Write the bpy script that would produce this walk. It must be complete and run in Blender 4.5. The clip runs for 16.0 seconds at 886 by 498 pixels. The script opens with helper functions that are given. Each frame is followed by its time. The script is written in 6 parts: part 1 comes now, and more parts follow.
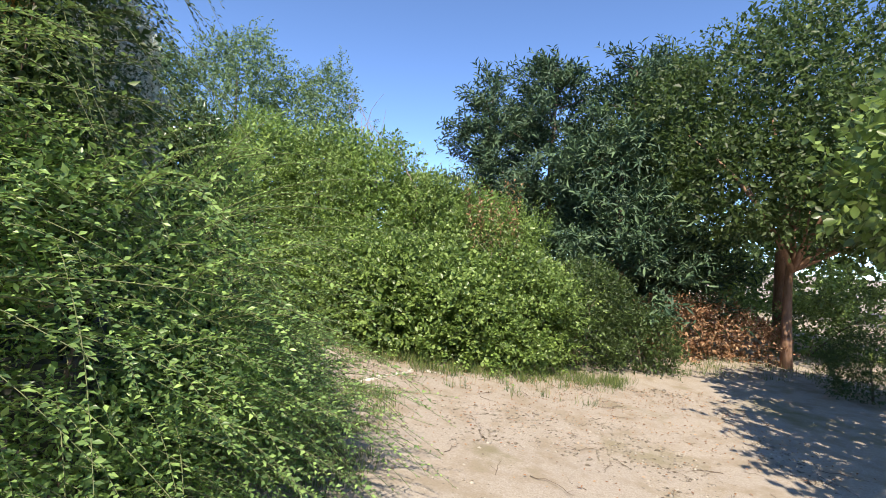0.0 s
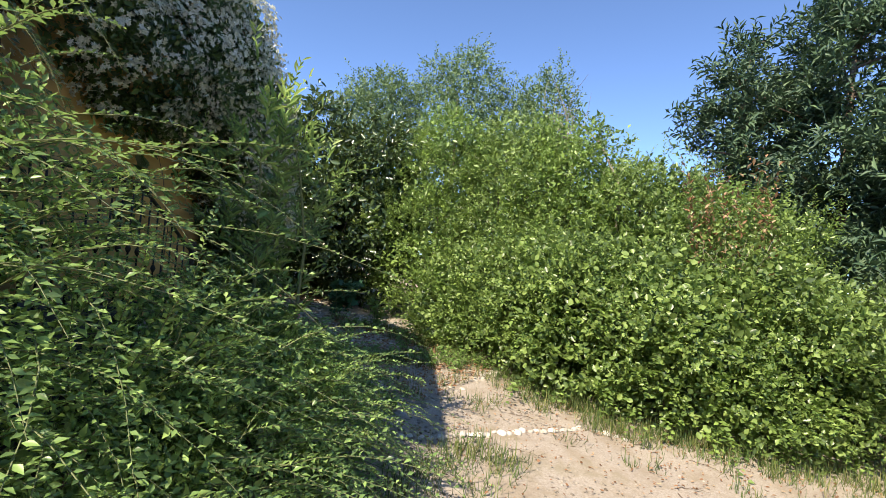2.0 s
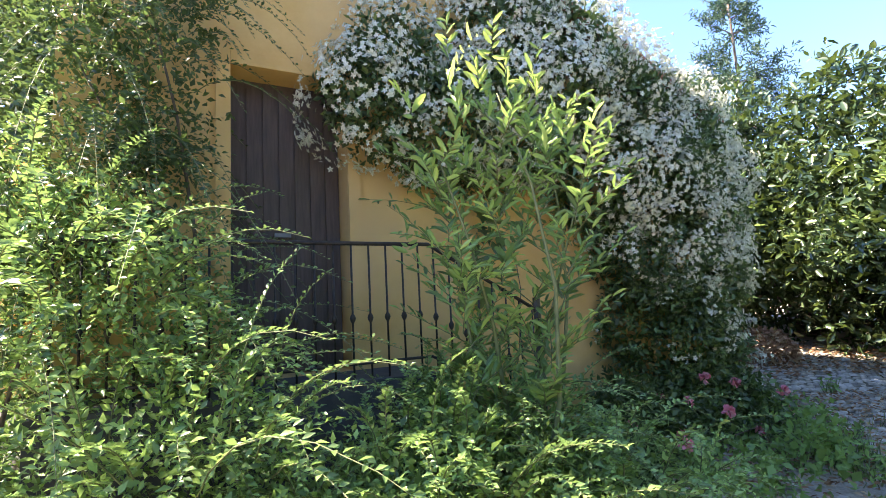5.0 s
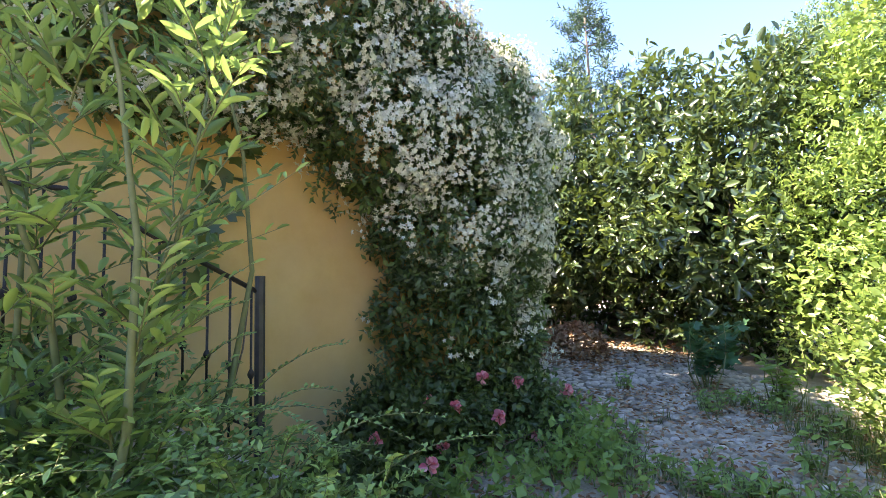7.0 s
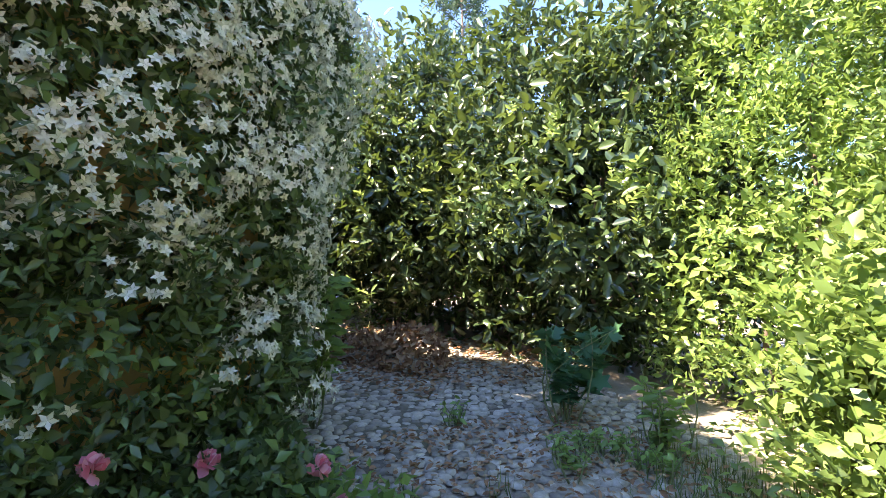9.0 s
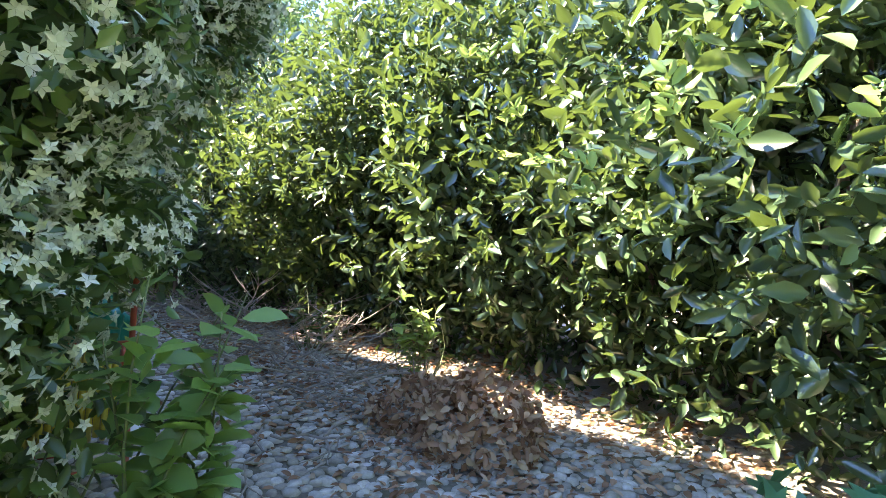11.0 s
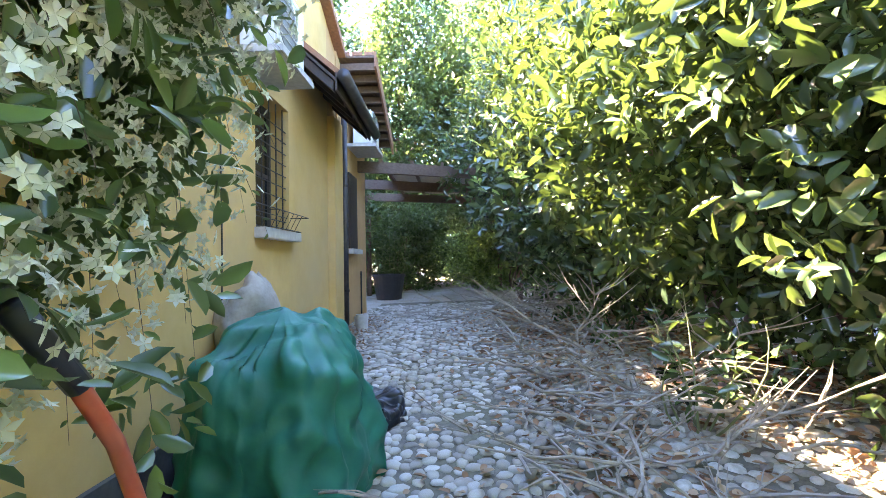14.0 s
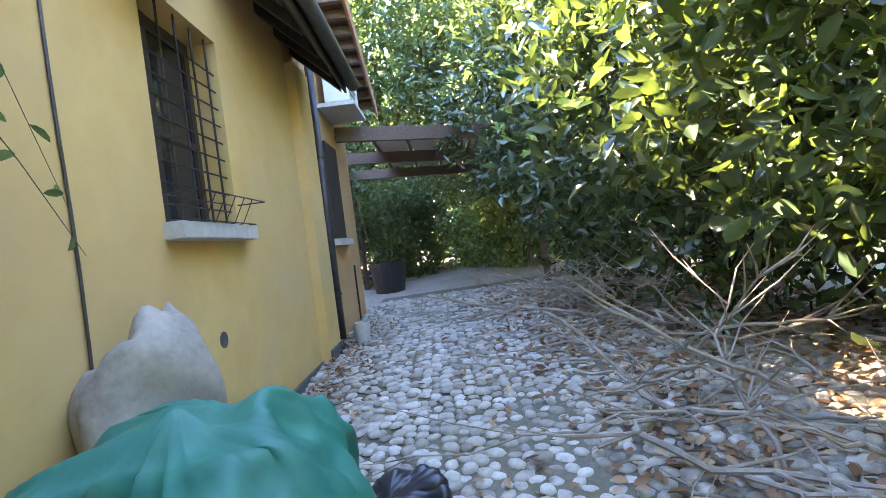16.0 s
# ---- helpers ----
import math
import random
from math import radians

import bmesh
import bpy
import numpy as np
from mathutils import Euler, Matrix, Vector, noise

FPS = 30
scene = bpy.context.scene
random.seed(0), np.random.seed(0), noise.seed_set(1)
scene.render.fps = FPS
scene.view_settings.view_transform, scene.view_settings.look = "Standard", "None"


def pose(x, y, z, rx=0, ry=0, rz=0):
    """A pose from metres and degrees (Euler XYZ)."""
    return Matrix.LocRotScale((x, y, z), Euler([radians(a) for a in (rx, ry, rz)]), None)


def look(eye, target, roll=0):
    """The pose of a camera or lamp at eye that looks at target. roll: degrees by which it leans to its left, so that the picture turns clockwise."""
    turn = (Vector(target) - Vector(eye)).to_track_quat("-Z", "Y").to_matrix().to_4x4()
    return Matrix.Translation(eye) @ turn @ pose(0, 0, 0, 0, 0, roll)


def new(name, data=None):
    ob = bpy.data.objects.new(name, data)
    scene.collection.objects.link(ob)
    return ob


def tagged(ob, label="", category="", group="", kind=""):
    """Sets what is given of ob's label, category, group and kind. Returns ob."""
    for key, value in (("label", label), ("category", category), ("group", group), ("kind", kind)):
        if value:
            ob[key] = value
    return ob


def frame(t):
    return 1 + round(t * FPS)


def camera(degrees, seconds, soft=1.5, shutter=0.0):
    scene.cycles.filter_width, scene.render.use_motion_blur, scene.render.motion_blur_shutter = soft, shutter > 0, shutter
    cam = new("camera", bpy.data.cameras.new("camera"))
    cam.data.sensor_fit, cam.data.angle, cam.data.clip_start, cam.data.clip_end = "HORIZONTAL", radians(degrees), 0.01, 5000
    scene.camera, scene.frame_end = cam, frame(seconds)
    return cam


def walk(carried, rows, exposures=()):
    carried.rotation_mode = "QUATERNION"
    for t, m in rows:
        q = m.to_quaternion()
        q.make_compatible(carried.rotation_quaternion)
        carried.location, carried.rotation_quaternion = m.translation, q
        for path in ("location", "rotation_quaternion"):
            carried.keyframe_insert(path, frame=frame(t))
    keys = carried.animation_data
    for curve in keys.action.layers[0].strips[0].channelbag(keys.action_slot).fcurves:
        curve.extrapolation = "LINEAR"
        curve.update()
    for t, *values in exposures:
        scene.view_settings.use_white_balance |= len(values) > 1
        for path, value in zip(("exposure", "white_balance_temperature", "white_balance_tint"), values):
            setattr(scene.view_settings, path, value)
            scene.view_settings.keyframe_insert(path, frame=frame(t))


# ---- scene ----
# ---- camera ----
cam = camera(83.5, 16.0, soft=0.85)
METRES, EYE, TILT, LEAN, TURN = 15.5, 1.85, -1.2, 0.0, 0.0
ROWS = [
    (0.0, 0.0, 0.0, 0.0, -0.1, 1.57, -3.63),
    (0.5, 0.0169, 0.036, -0.0026, 5.35, 2.42, -3.61),
    (1.0, 0.0296, 0.073, -0.0028, 11.64, 2.37, -3.81),
    (1.5, 0.0372, 0.1093, -0.0052, 19.14, 2.58, -4.79),
    (2.0, 0.0471, 0.1466, -0.0089, 27.7, 2.22, -5.55),
    (2.5, 0.0511, 0.1846, -0.0117, 37.18, 2.03, -3.86),
    (3.0, 0.0553, 0.2206, -0.0123, 49.98, 2.71, -2.43),
    (3.5, 0.0487, 0.2501, -0.0125, 65.82, 3.52, -0.59),
    (4.0, 0.0401, 0.2735, -0.011, 82.38, 4.89, 1.0),
    (4.2, 0.0367, 0.2822, -0.0105, 89.08, 5.45, 1.53),
    (6.3, 0.0016, 0.3385, -0.0105, 93.4, 6.75, 1.78),
    (6.5, -0.0073, 0.3482, -0.0117, 89.1, 6.48, 1.42),
    (7.0, -0.027, 0.3707, -0.0158, 78.24, 5.42, 0.42),
    (7.5, -0.051, 0.3941, -0.0175, 71.66, 5.29, 0.16),
    (8.0, -0.0793, 0.4143, -0.0197, 65.67, 4.94, -0.48),
    (8.2, -0.0905, 0.4225, -0.0205, 63.9, 4.75, -0.75),
    (10.3, -0.2225, 0.5218, -0.0095, 68.3, 5.1, -0.6),
    (10.5, -0.2353, 0.5306, -0.0085, 71.47, 4.93, -0.87),
    (11.0, -0.2684, 0.5511, -0.0047, 81.07, 4.62, -1.62),
    (11.5, -0.304, 0.5585, -0.0008, 91.49, 4.61, -2.09),
    (12.0, -0.3368, 0.5654, -0.0001, 100.56, 4.08, -1.5),
    (12.5, -0.3663, 0.5642, 0.0054, 109.09, 3.62, -0.02),
    (13.0, -0.396, 0.5518, 0.0096, 113.87, 2.84, 0.38),
    (13.5, -0.4252, 0.5411, 0.0068, 118.77, 2.06, 0.16),
    (14.0, -0.4489, 0.5297, 0.0117, 121.94, 0.99, -0.01),
    (14.5, -0.4667, 0.5121, 0.0129, 122.87, 1.12, 0.67),
    (15.0, -0.4833, 0.4966, 0.0139, 123.67, 1.03, 2.27),
    (15.5, -0.506, 0.4832, 0.017, 122.54, -0.06, 4.76),
    (16.0, -0.5254, 0.4647, 0.0148, 121.08, -1.65, 6.08),
]
EXPOSURES = [(0.0, 1.35, 7300, 10), (2.5, 1.6, 7600, 11), (4.2, 2.6, 7600, 15), (6.5, 3.4, 8000, 19), (8.0, 3.05, 8400, 18), (10.3, 3.85, 7400, 16), (12.5, 5.15, 8100, 17), (13.5, 5.6, 8500, 18), (14.5, 5.6, 8500, 18), (16.0, 5.65, 8700, 19)]
walk(cam, [(t, pose(0, 0, EYE, TILT, LEAN, TURN) @ pose(METRES * x, METRES * y, METRES * z, 90 + pitch, roll, yaw)) for t, x, y, z, yaw, pitch, roll in ROWS], EXPOSURES)

# ---- world and sun ----
SUN_YAW, SUN_UP = 172.0, 48.0           # heading (turned left from +y) and elevation of the sun, degrees
world = bpy.data.worlds.new("world")
scene.world = world
world.use_nodes = True
wn = world.node_tree.nodes
sky = wn.new("ShaderNodeTexSky")
sky.sky_type = "NISHITA"
sky.sun_disc = False
sky.sun_elevation = radians(SUN_UP)
sky.sun_rotation = radians(-SUN_YAW)
sky.air_density, sky.dust_density, sky.ozone_density, sky.altitude = 0.55, 0.0, 8.0, 800
world.node_tree.links.new(sky.outputs[0], wn["Background"].inputs[0])
wn["Background"].inputs[1].default_value = 0.15
sun = new("sun", bpy.data.lights.new("sun", "SUN"))
sun.data.energy, sun.data.angle, sun.data.color = 3.1, radians(0.53), (1.0, 0.94, 0.84)
_h = math.cos(radians(SUN_UP))
SUN_DIR = Vector((-math.sin(radians(SUN_YAW)) * _h, math.cos(radians(SUN_YAW)) * _h, math.sin(radians(SUN_UP))))
sun.matrix_world = look(SUN_DIR * 60, (0, 0, 0))

rng = np.random.default_rng(7)


# ---- materials ----
def base_mat(name, rough=0.7, metal=0.0):
    m = bpy.data.materials.new(name)
    m.use_nodes = True
    b = m.node_tree.nodes["Principled BSDF"]
    b.inputs["Roughness"].default_value = rough
    b.inputs["Metallic"].default_value = metal
    return m, m.node_tree.nodes, m.node_tree.links, b


def ramp(nodes, stops):
    r = nodes.new("ShaderNodeValToRGB")
    while len(r.color_ramp.elements) < len(stops):
        r.color_ramp.elements.new(0.5)
    for e, (p, c) in zip(r.color_ramp.elements, stops):
        e.position, e.color = p, (*c, 1)
    return r


def tex(nodes, links, scale, detail=4.0, rough=0.6, coord="Object", vec=None, kind="ShaderNodeTexNoise"):
    c = nodes.new("ShaderNodeTexCoord")
    n = nodes.new(kind)
    n.inputs["Scale"].default_value = scale
    if kind == "ShaderNodeTexNoise":
        n.inputs["Detail"].default_value = detail
        n.inputs["Roughness"].default_value = rough
    src = c.outputs[coord]
    if vec:
        mp = nodes.new("ShaderNodeMapping")
        mp.inputs["Scale"].default_value = vec
        links.new(src, mp.inputs[0])
        src = mp.outputs[0]
    links.new(src, n.inputs["Vector"])
    return n


def mix(nodes, links, fac, a, b, blend="MIX"):
    x = nodes.new("ShaderNodeMix")
    x.data_type, x.blend_type = "RGBA", blend
    for sock, v in ((x.inputs[0], fac), (x.inputs[6], a), (x.inputs[7], b)):
        if isinstance(v, (int, float)):
            sock.default_value = v
        elif isinstance(v, tuple):
            sock.default_value = (*v, 1)
        else:
            links.new(v, sock)
    return x.outputs[2]


def bump(nodes, links, b, height, strength=0.4, dist=0.01):
    n = nodes.new("ShaderNodeBump")
    n.inputs["Strength"].default_value = strength
    n.inputs["Distance"].default_value = dist
    links.new(height, n.inputs["Height"])
    links.new(n.outputs[0], b.inputs["Normal"])


def leaf_mat(name, dark, mid, light, rough=0.45, trans=0.35, thru=None, patch=0.5, spec=0.5):
    """Foliage: three leaf colours spread leaf by leaf, larger patches, light passing through the blades."""
    m, n, l, b = base_mat(name, rough)
    g = n.new("ShaderNodeNewGeometry")
    r = ramp(n, [(0.0, dark), (0.55, mid), (1.0, light)])
    big = tex(n, l, 1.3, 2.0)
    add = n.new("ShaderNodeMath")
    add.operation = "MULTIPLY_ADD"
    add.inputs[1].default_value, add.inputs[2].default_value = patch, -patch * 0.5
    l.new(big.outputs[0], add.inputs[0])
    s = n.new("ShaderNodeMath")
    s.operation = "ADD"
    s.use_clamp = True
    l.new(g.outputs["Random Per Island"], s.inputs[0])
    l.new(add.outputs[0], s.inputs[1])
    l.new(s.outputs[0], r.inputs[0])
    l.new(r.outputs[0], b.inputs["Base Color"])
    b.inputs["Specular IOR Level"].default_value = spec
    t = n.new("ShaderNodeBsdfTranslucent")
    if thru:
        l.new(mix(n, l, 0.65, r.outputs[0], thru), t.inputs[0])
    else:
        l.new(r.outputs[0], t.inputs[0])
    ms = n.new("ShaderNodeMixShader")
    ms.inputs[0].default_value = trans
    l.new(b.outputs[0], ms.inputs[1])
    l.new(t.outputs[0], ms.inputs[2])
    l.new(ms.outputs[0], n["Material Output"].inputs[0])
    return m


def plain_mat(name, a, c, scale=8.0, rough=0.7, metal=0.0, bumpy=0.3, dist=0.004, vec=None, big=None, spec=0.5):
    """Two-tone noise with a second, larger stain layer and fine relief."""
    m, n, l, b = base_mat(name, rough, metal)
    fine = tex(n, l, scale, 6.0, 0.65, vec=vec)
    r = ramp(n, [(0.3, a), (0.7, c)])
    l.new(fine.outputs[0], r.inputs[0])
    out = r.outputs[0]
    if big:
        st = tex(n, l, big[0], 4.0, 0.6)
        rr = ramp(n, [(0.42, (0, 0, 0)), (0.72, (1, 1, 1))])
        l.new(st.outputs[0], rr.inputs[0])
        out = mix(n, l, rr.outputs[0], out, big[1])
    l.new(out, b.inputs["Base Color"])
    b.inputs["Specular IOR Level"].default_value = spec
    if bumpy:
        bump(n, l, b, fine.outputs[0], bumpy, dist)
    return m


def random_mat(name, stops, rough=0.8, bumpy=0.3, scale=30.0, island=True, spec=0.3):
    """One colour a piece, picked from the stops, with grain."""
    m, n, l, b = base_mat(name, rough)
    r = ramp(n, stops)
    if island:
        l.new(n.new("ShaderNodeNewGeometry").outputs["Random Per Island"], r.inputs[0])
    else:
        l.new(n.new("ShaderNodeObjectInfo").outputs["Random"], r.inputs[0])
    f = tex(n, l, scale, 5.0, 0.7)
    rr = ramp(n, [(0.25, (0.6, 0.6, 0.6)), (0.75, (1.15, 1.15, 1.15))])
    l.new(f.outputs[0], rr.inputs[0])
    l.new(mix(n, l, 1.0, r.outputs[0], rr.outputs[0], "MULTIPLY"), b.inputs["Base Color"])
    b.inputs["Specular IOR Level"].default_value = spec
    bump(n, l, b, f.outputs[0], bumpy, 0.004)
    return m


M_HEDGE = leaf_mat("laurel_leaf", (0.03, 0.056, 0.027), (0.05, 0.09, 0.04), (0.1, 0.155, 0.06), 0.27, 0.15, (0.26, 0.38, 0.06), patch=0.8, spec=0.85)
M_BRIGHT = leaf_mat("young_leaf", (0.075, 0.13, 0.04), (0.16, 0.255, 0.064), (0.3, 0.44, 0.11), 0.33, 0.28, (0.4, 0.57, 0.13), patch=1.0)
M_SHRUB = leaf_mat("shrub_leaf", (0.06, 0.1, 0.036), (0.155, 0.24, 0.066), (0.31, 0.43, 0.13), 0.35, 0.28, (0.36, 0.52, 0.13), patch=1.0)
M_ARCH = leaf_mat("arching_leaf", (0.08, 0.14, 0.055), (0.2, 0.325, 0.1), (0.4, 0.58, 0.18), 0.36, 0.3, (0.378, 0.608, 0.17))
M_JAS = leaf_mat("jasmine_leaf", (0.0469, 0.0756, 0.0302), (0.0762, 0.123, 0.0416), (0.129, 0.209, 0.0584), 0.32, 0.2, (0.301, 0.486, 0.136))
M_CONIFER = leaf_mat("conifer_spray", (0.035, 0.075, 0.045), (0.065, 0.125, 0.065), (0.12, 0.2, 0.09), 0.6, 0.15, patch=0.8)
# dark leaf; stands in for shade on the maple, creeper, bushes and end shrubs
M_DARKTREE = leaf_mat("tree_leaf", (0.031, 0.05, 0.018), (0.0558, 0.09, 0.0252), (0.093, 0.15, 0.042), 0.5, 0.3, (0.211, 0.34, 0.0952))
M_BIRCH = leaf_mat("birch_leaf", (0.0945, 0.162, 0.0675), (0.162, 0.257, 0.108), (0.27, 0.378, 0.162), 0.55, 0.3)
M_DRYLEAF = leaf_mat("dry_leaf", (0.19, 0.095, 0.05), (0.36, 0.2, 0.115), (0.5, 0.36, 0.23), 0.75, 0.2, patch=0.3, spec=0.2)
M_GRASS = leaf_mat("grass_blade", (0.0682, 0.11, 0.0308), (0.12, 0.19, 0.0532), (0.3, 0.3, 0.11), 0.6, 0.3)
M_PETAL = leaf_mat("white_petal", (0.56, 0.58, 0.44), (0.72, 0.73, 0.59), (0.82, 0.82, 0.72), 0.6, 0.3, patch=0.2, spec=0.2)
M_ROSE = leaf_mat("pink_petal", (0.78, 0.2, 0.27), (0.86, 0.34, 0.4), (0.9, 0.5, 0.54), 0.6, 0.3, patch=0.2, spec=0.2)
M_BARK = plain_mat("bark", (0.09, 0.065, 0.045), (0.2, 0.15, 0.11), 14.0, 0.9, bumpy=0.8, dist=0.02, vec=(1, 1, 0.25))
M_PINEBARK = plain_mat("pine_bark", (0.2, 0.11, 0.07), (0.36, 0.22, 0.15), 10.0, 0.9, bumpy=0.9, dist=0.03, vec=(1, 1, 0.3))
M_TWIG = plain_mat("dry_twig", (0.17, 0.14, 0.11), (0.37, 0.31, 0.25), 12.0, 0.9, bumpy=0.4)
M_STEM = plain_mat("green_stem", (0.1, 0.13, 0.05), (0.2, 0.22, 0.1), 10.0, 0.7, bumpy=0.2)
M_WALL = plain_mat("ochre_plaster", (0.6, 0.37, 0.13), (0.72, 0.49, 0.2), 2.2, 0.9, bumpy=0.3, dist=0.008, big=(0.9, (0.6, 0.41, 0.2)), spec=0.2)
M_WALL_B = plain_mat("orange_plaster", (0.52, 0.3, 0.13), (0.62, 0.38, 0.18), 3.0, 0.9, bumpy=0.25, dist=0.006, big=(0.8, (0.56, 0.33, 0.16)), spec=0.2)
M_PLINTH = plain_mat("plinth_cement", (0.05, 0.05, 0.05), (0.1, 0.1, 0.095), 9.0, 0.9, bumpy=0.5)
M_SILL = plain_mat("stone_sill", (0.42, 0.4, 0.36), (0.58, 0.55, 0.5), 18.0, 0.8, bumpy=0.3)
M_DARKWOOD = plain_mat("dark_stained_wood", (0.028, 0.018, 0.014), (0.06, 0.04, 0.03), 6.0, 0.6, bumpy=0.4, vec=(6, 6, 0.6))
# door boards coloured lighter to carry the lens haze over them
M_DOOR = plain_mat("veiled_brown_boards", (0.06, 0.043, 0.036), (0.11, 0.082, 0.07), 6.0, 0.7, bumpy=0.4, vec=(6, 6, 0.6))
M_BEAM = plain_mat("brown_beam_wood", (0.09, 0.05, 0.03), (0.17, 0.1, 0.065), 6.0, 0.7, bumpy=0.4, vec=(1, 6, 6))
M_IRON = plain_mat("wrought_iron", (0.03, 0.027, 0.025), (0.075, 0.06, 0.05), 30.0, 0.6, 0.5, 0.4)
M_GUTTER = plain_mat("gutter_metal", (0.05, 0.045, 0.045), (0.09, 0.085, 0.085), 9.0, 0.45, 0.4, 0.15)
M_TILE = random_mat("roof_tile", [(0.0, (0.3, 0.12, 0.07)), (0.5, (0.4, 0.19, 0.11)), (1.0, (0.48, 0.28, 0.18))])
M_GLASS = plain_mat("dark_pane", (0.02, 0.022, 0.025), (0.035, 0.036, 0.04), 2.0, 0.08, bumpy=0)
M_ACWHITE = plain_mat("white_enamel", (0.68, 0.68, 0.64), (0.78, 0.78, 0.74), 5.0, 0.4, bumpy=0.05, big=(2.0, (0.6, 0.58, 0.52)))
M_ACDARK = plain_mat("grille_grey", (0.16, 0.17, 0.18), (0.25, 0.26, 0.27), 20.0, 0.6)
M_TARP = plain_mat("green_tarpaulin", (0.002, 0.12, 0.085), (0.004, 0.16, 0.115), 5.0, 0.5, bumpy=0.25, dist=0.01, big=(3.0, (0.006, 0.2, 0.145)), spec=0.3)
M_SACK = plain_mat("grey_sackcloth", (0.24, 0.21, 0.17), (0.36, 0.32, 0.27), 30.0, 0.85, bumpy=0.4, big=(4.0, (0.44, 0.4, 0.33)))
M_RED = plain_mat("red_tube_paint", (0.42, 0.06, 0.03), (0.55, 0.1, 0.05), 14.0, 0.45, bumpy=0.1, big=(6.0, (0.4, 0.12, 0.08)))
M_HOSE = plain_mat("yellow_hose", (0.5, 0.4, 0.05), (0.62, 0.52, 0.1), 20.0, 0.5, bumpy=0.1)
M_BLACKFOIL = plain_mat("black_foil", (0.015, 0.017, 0.022), (0.03, 0.033, 0.04), 8.0, 0.35, bumpy=0.3)
M_POT = plain_mat("dark_pot", (0.014, 0.013, 0.013), (0.028, 0.025, 0.024), 10.0, 0.7)
M_STONE = random_mat("river_stone", [(0.0, (0.26, 0.225, 0.18)), (0.35, (0.42, 0.375, 0.31)), (0.7, (0.49, 0.445, 0.38)), (1.0, (0.6, 0.55, 0.475))], 0.75, 0.25, 25.0)
M_STONE_OB = random_mat("river_stone_single", [(0.0, (0.26, 0.225, 0.18)), (0.35, (0.42, 0.375, 0.31)), (0.7, (0.49, 0.445, 0.38)), (1.0, (0.6, 0.55, 0.475))], 0.75, 0.25, 25.0, island=False)


def ground_mat():
    m, n, l, b = base_mat("gravel_earth", 0.95)
    fine = tex(n, l, 55.0, 6.0, 0.75)
    peb = tex(n, l, 38.0, kind="ShaderNodeTexVoronoi")
    mid = tex(n, l, 2.2, 6.0, 0.65)
    big = tex(n, l, 0.55, 5.0, 0.6)
    r = ramp(n, [(0.25, (0.24, 0.2, 0.165)), (0.5, (0.4, 0.345, 0.29)), (0.8, (0.54, 0.48, 0.42))])
    l.new(fine.outputs[0], r.inputs[0])
    rp = ramp(n, [(0.0, (0.75, 0.75, 0.75)), (0.5, (1.05, 1.05, 1.05))])
    l.new(peb.outputs["Distance"], rp.inputs[0])
    c = mix(n, l, 0.6, r.outputs[0], rp.outputs[0], "MULTIPLY")
    rm = ramp(n, [(0.46, (0, 0, 0)), (0.62, (0.55, 0.55, 0.55))])
    l.new(mid.outputs[0], rm.inputs[0])
    c = mix(n, l, rm.outputs[0], c, (0.28, 0.22, 0.15))
    rb = ramp(n, [(0.56, (0, 0, 0)), (0.75, (1, 1, 1))])
    l.new(big.outputs[0], rb.inputs[0])
    c = mix(n, l, rb.outputs[0], c, (0.2, 0.19, 0.1))
    l.new(c, b.inputs["Base Color"])
    b.inputs["Specular IOR Level"].default_value = 0.15
    bump(n, l, b, fine.outputs[0], 0.6, 0.012)
    return m


M_GROUND = ground_mat()


# ---- building helpers ----
def part(name, bm, material, parent=None, label="", smooth=False):
    me = bpy.data.meshes.new(name)
    bm.to_mesh(me)
    bm.free()
    me.materials.append(material)
    if smooth:
        me.polygons.foreach_set("use_smooth", [True] * len(me.polygons))
    ob = new(name, me)
    if parent:
        ob.parent = parent
    if label:
        tagged(ob, label)
    return ob


def mesh_part(name, verts, faces_flat, loop_sizes, material, parent=None, label="", smooth=False):
    """A mesh object from arrays: vertices (n, 3), corner indices and corners per face."""
    me = bpy.data.meshes.new(name)
    me.vertices.add(len(verts))
    me.vertices.foreach_set("co", np.asarray(verts, dtype=np.float32).ravel())
    me.loops.add(len(faces_flat))
    me.loops.foreach_set("vertex_index", np.asarray(faces_flat, dtype=np.int32).ravel())
    sizes = np.asarray(loop_sizes, dtype=np.int32)
    me.polygons.add(len(sizes))
    me.polygons.foreach_set("loop_start", np.concatenate([[0], np.cumsum(sizes)[:-1]]).astype(np.int32))
    me.update(calc_edges=True)
    if smooth:
        me.polygons.foreach_set("use_smooth", [True] * len(sizes))
    me.materials.append(material)
    ob = new(name, me)
    if parent:
        ob.parent = parent
    if label:
        tagged(ob, label)
    return ob


def thing(name, label, category, group="", at=(0, 0, 0), turn=0.0):
    ob = new(name)
    ob.matrix_world = pose(*at, 0, 0, turn)
    return tagged(ob, label, category, group)


def box(x0, y0, z0, x1, y1, z1, bevel=0.0, bm=None):
    fresh = bm is None
    bm = bm or bmesh.new()
    v = bmesh.ops.create_cube(bm, size=1.0, matrix=Matrix.Translation(((x0 + x1) / 2, (y0 + y1) / 2, (z0 + z1) / 2)) @ Matrix.Diagonal((x1 - x0, y1 - y0, z1 - z0, 1)))["verts"]
    if bevel:
        edges = list({e for q in v for e in q.link_edges})
        bmesh.ops.bevel(bm, geom=edges, offset=bevel, segments=2, affect="EDGES", profile=0.6)
    return bm


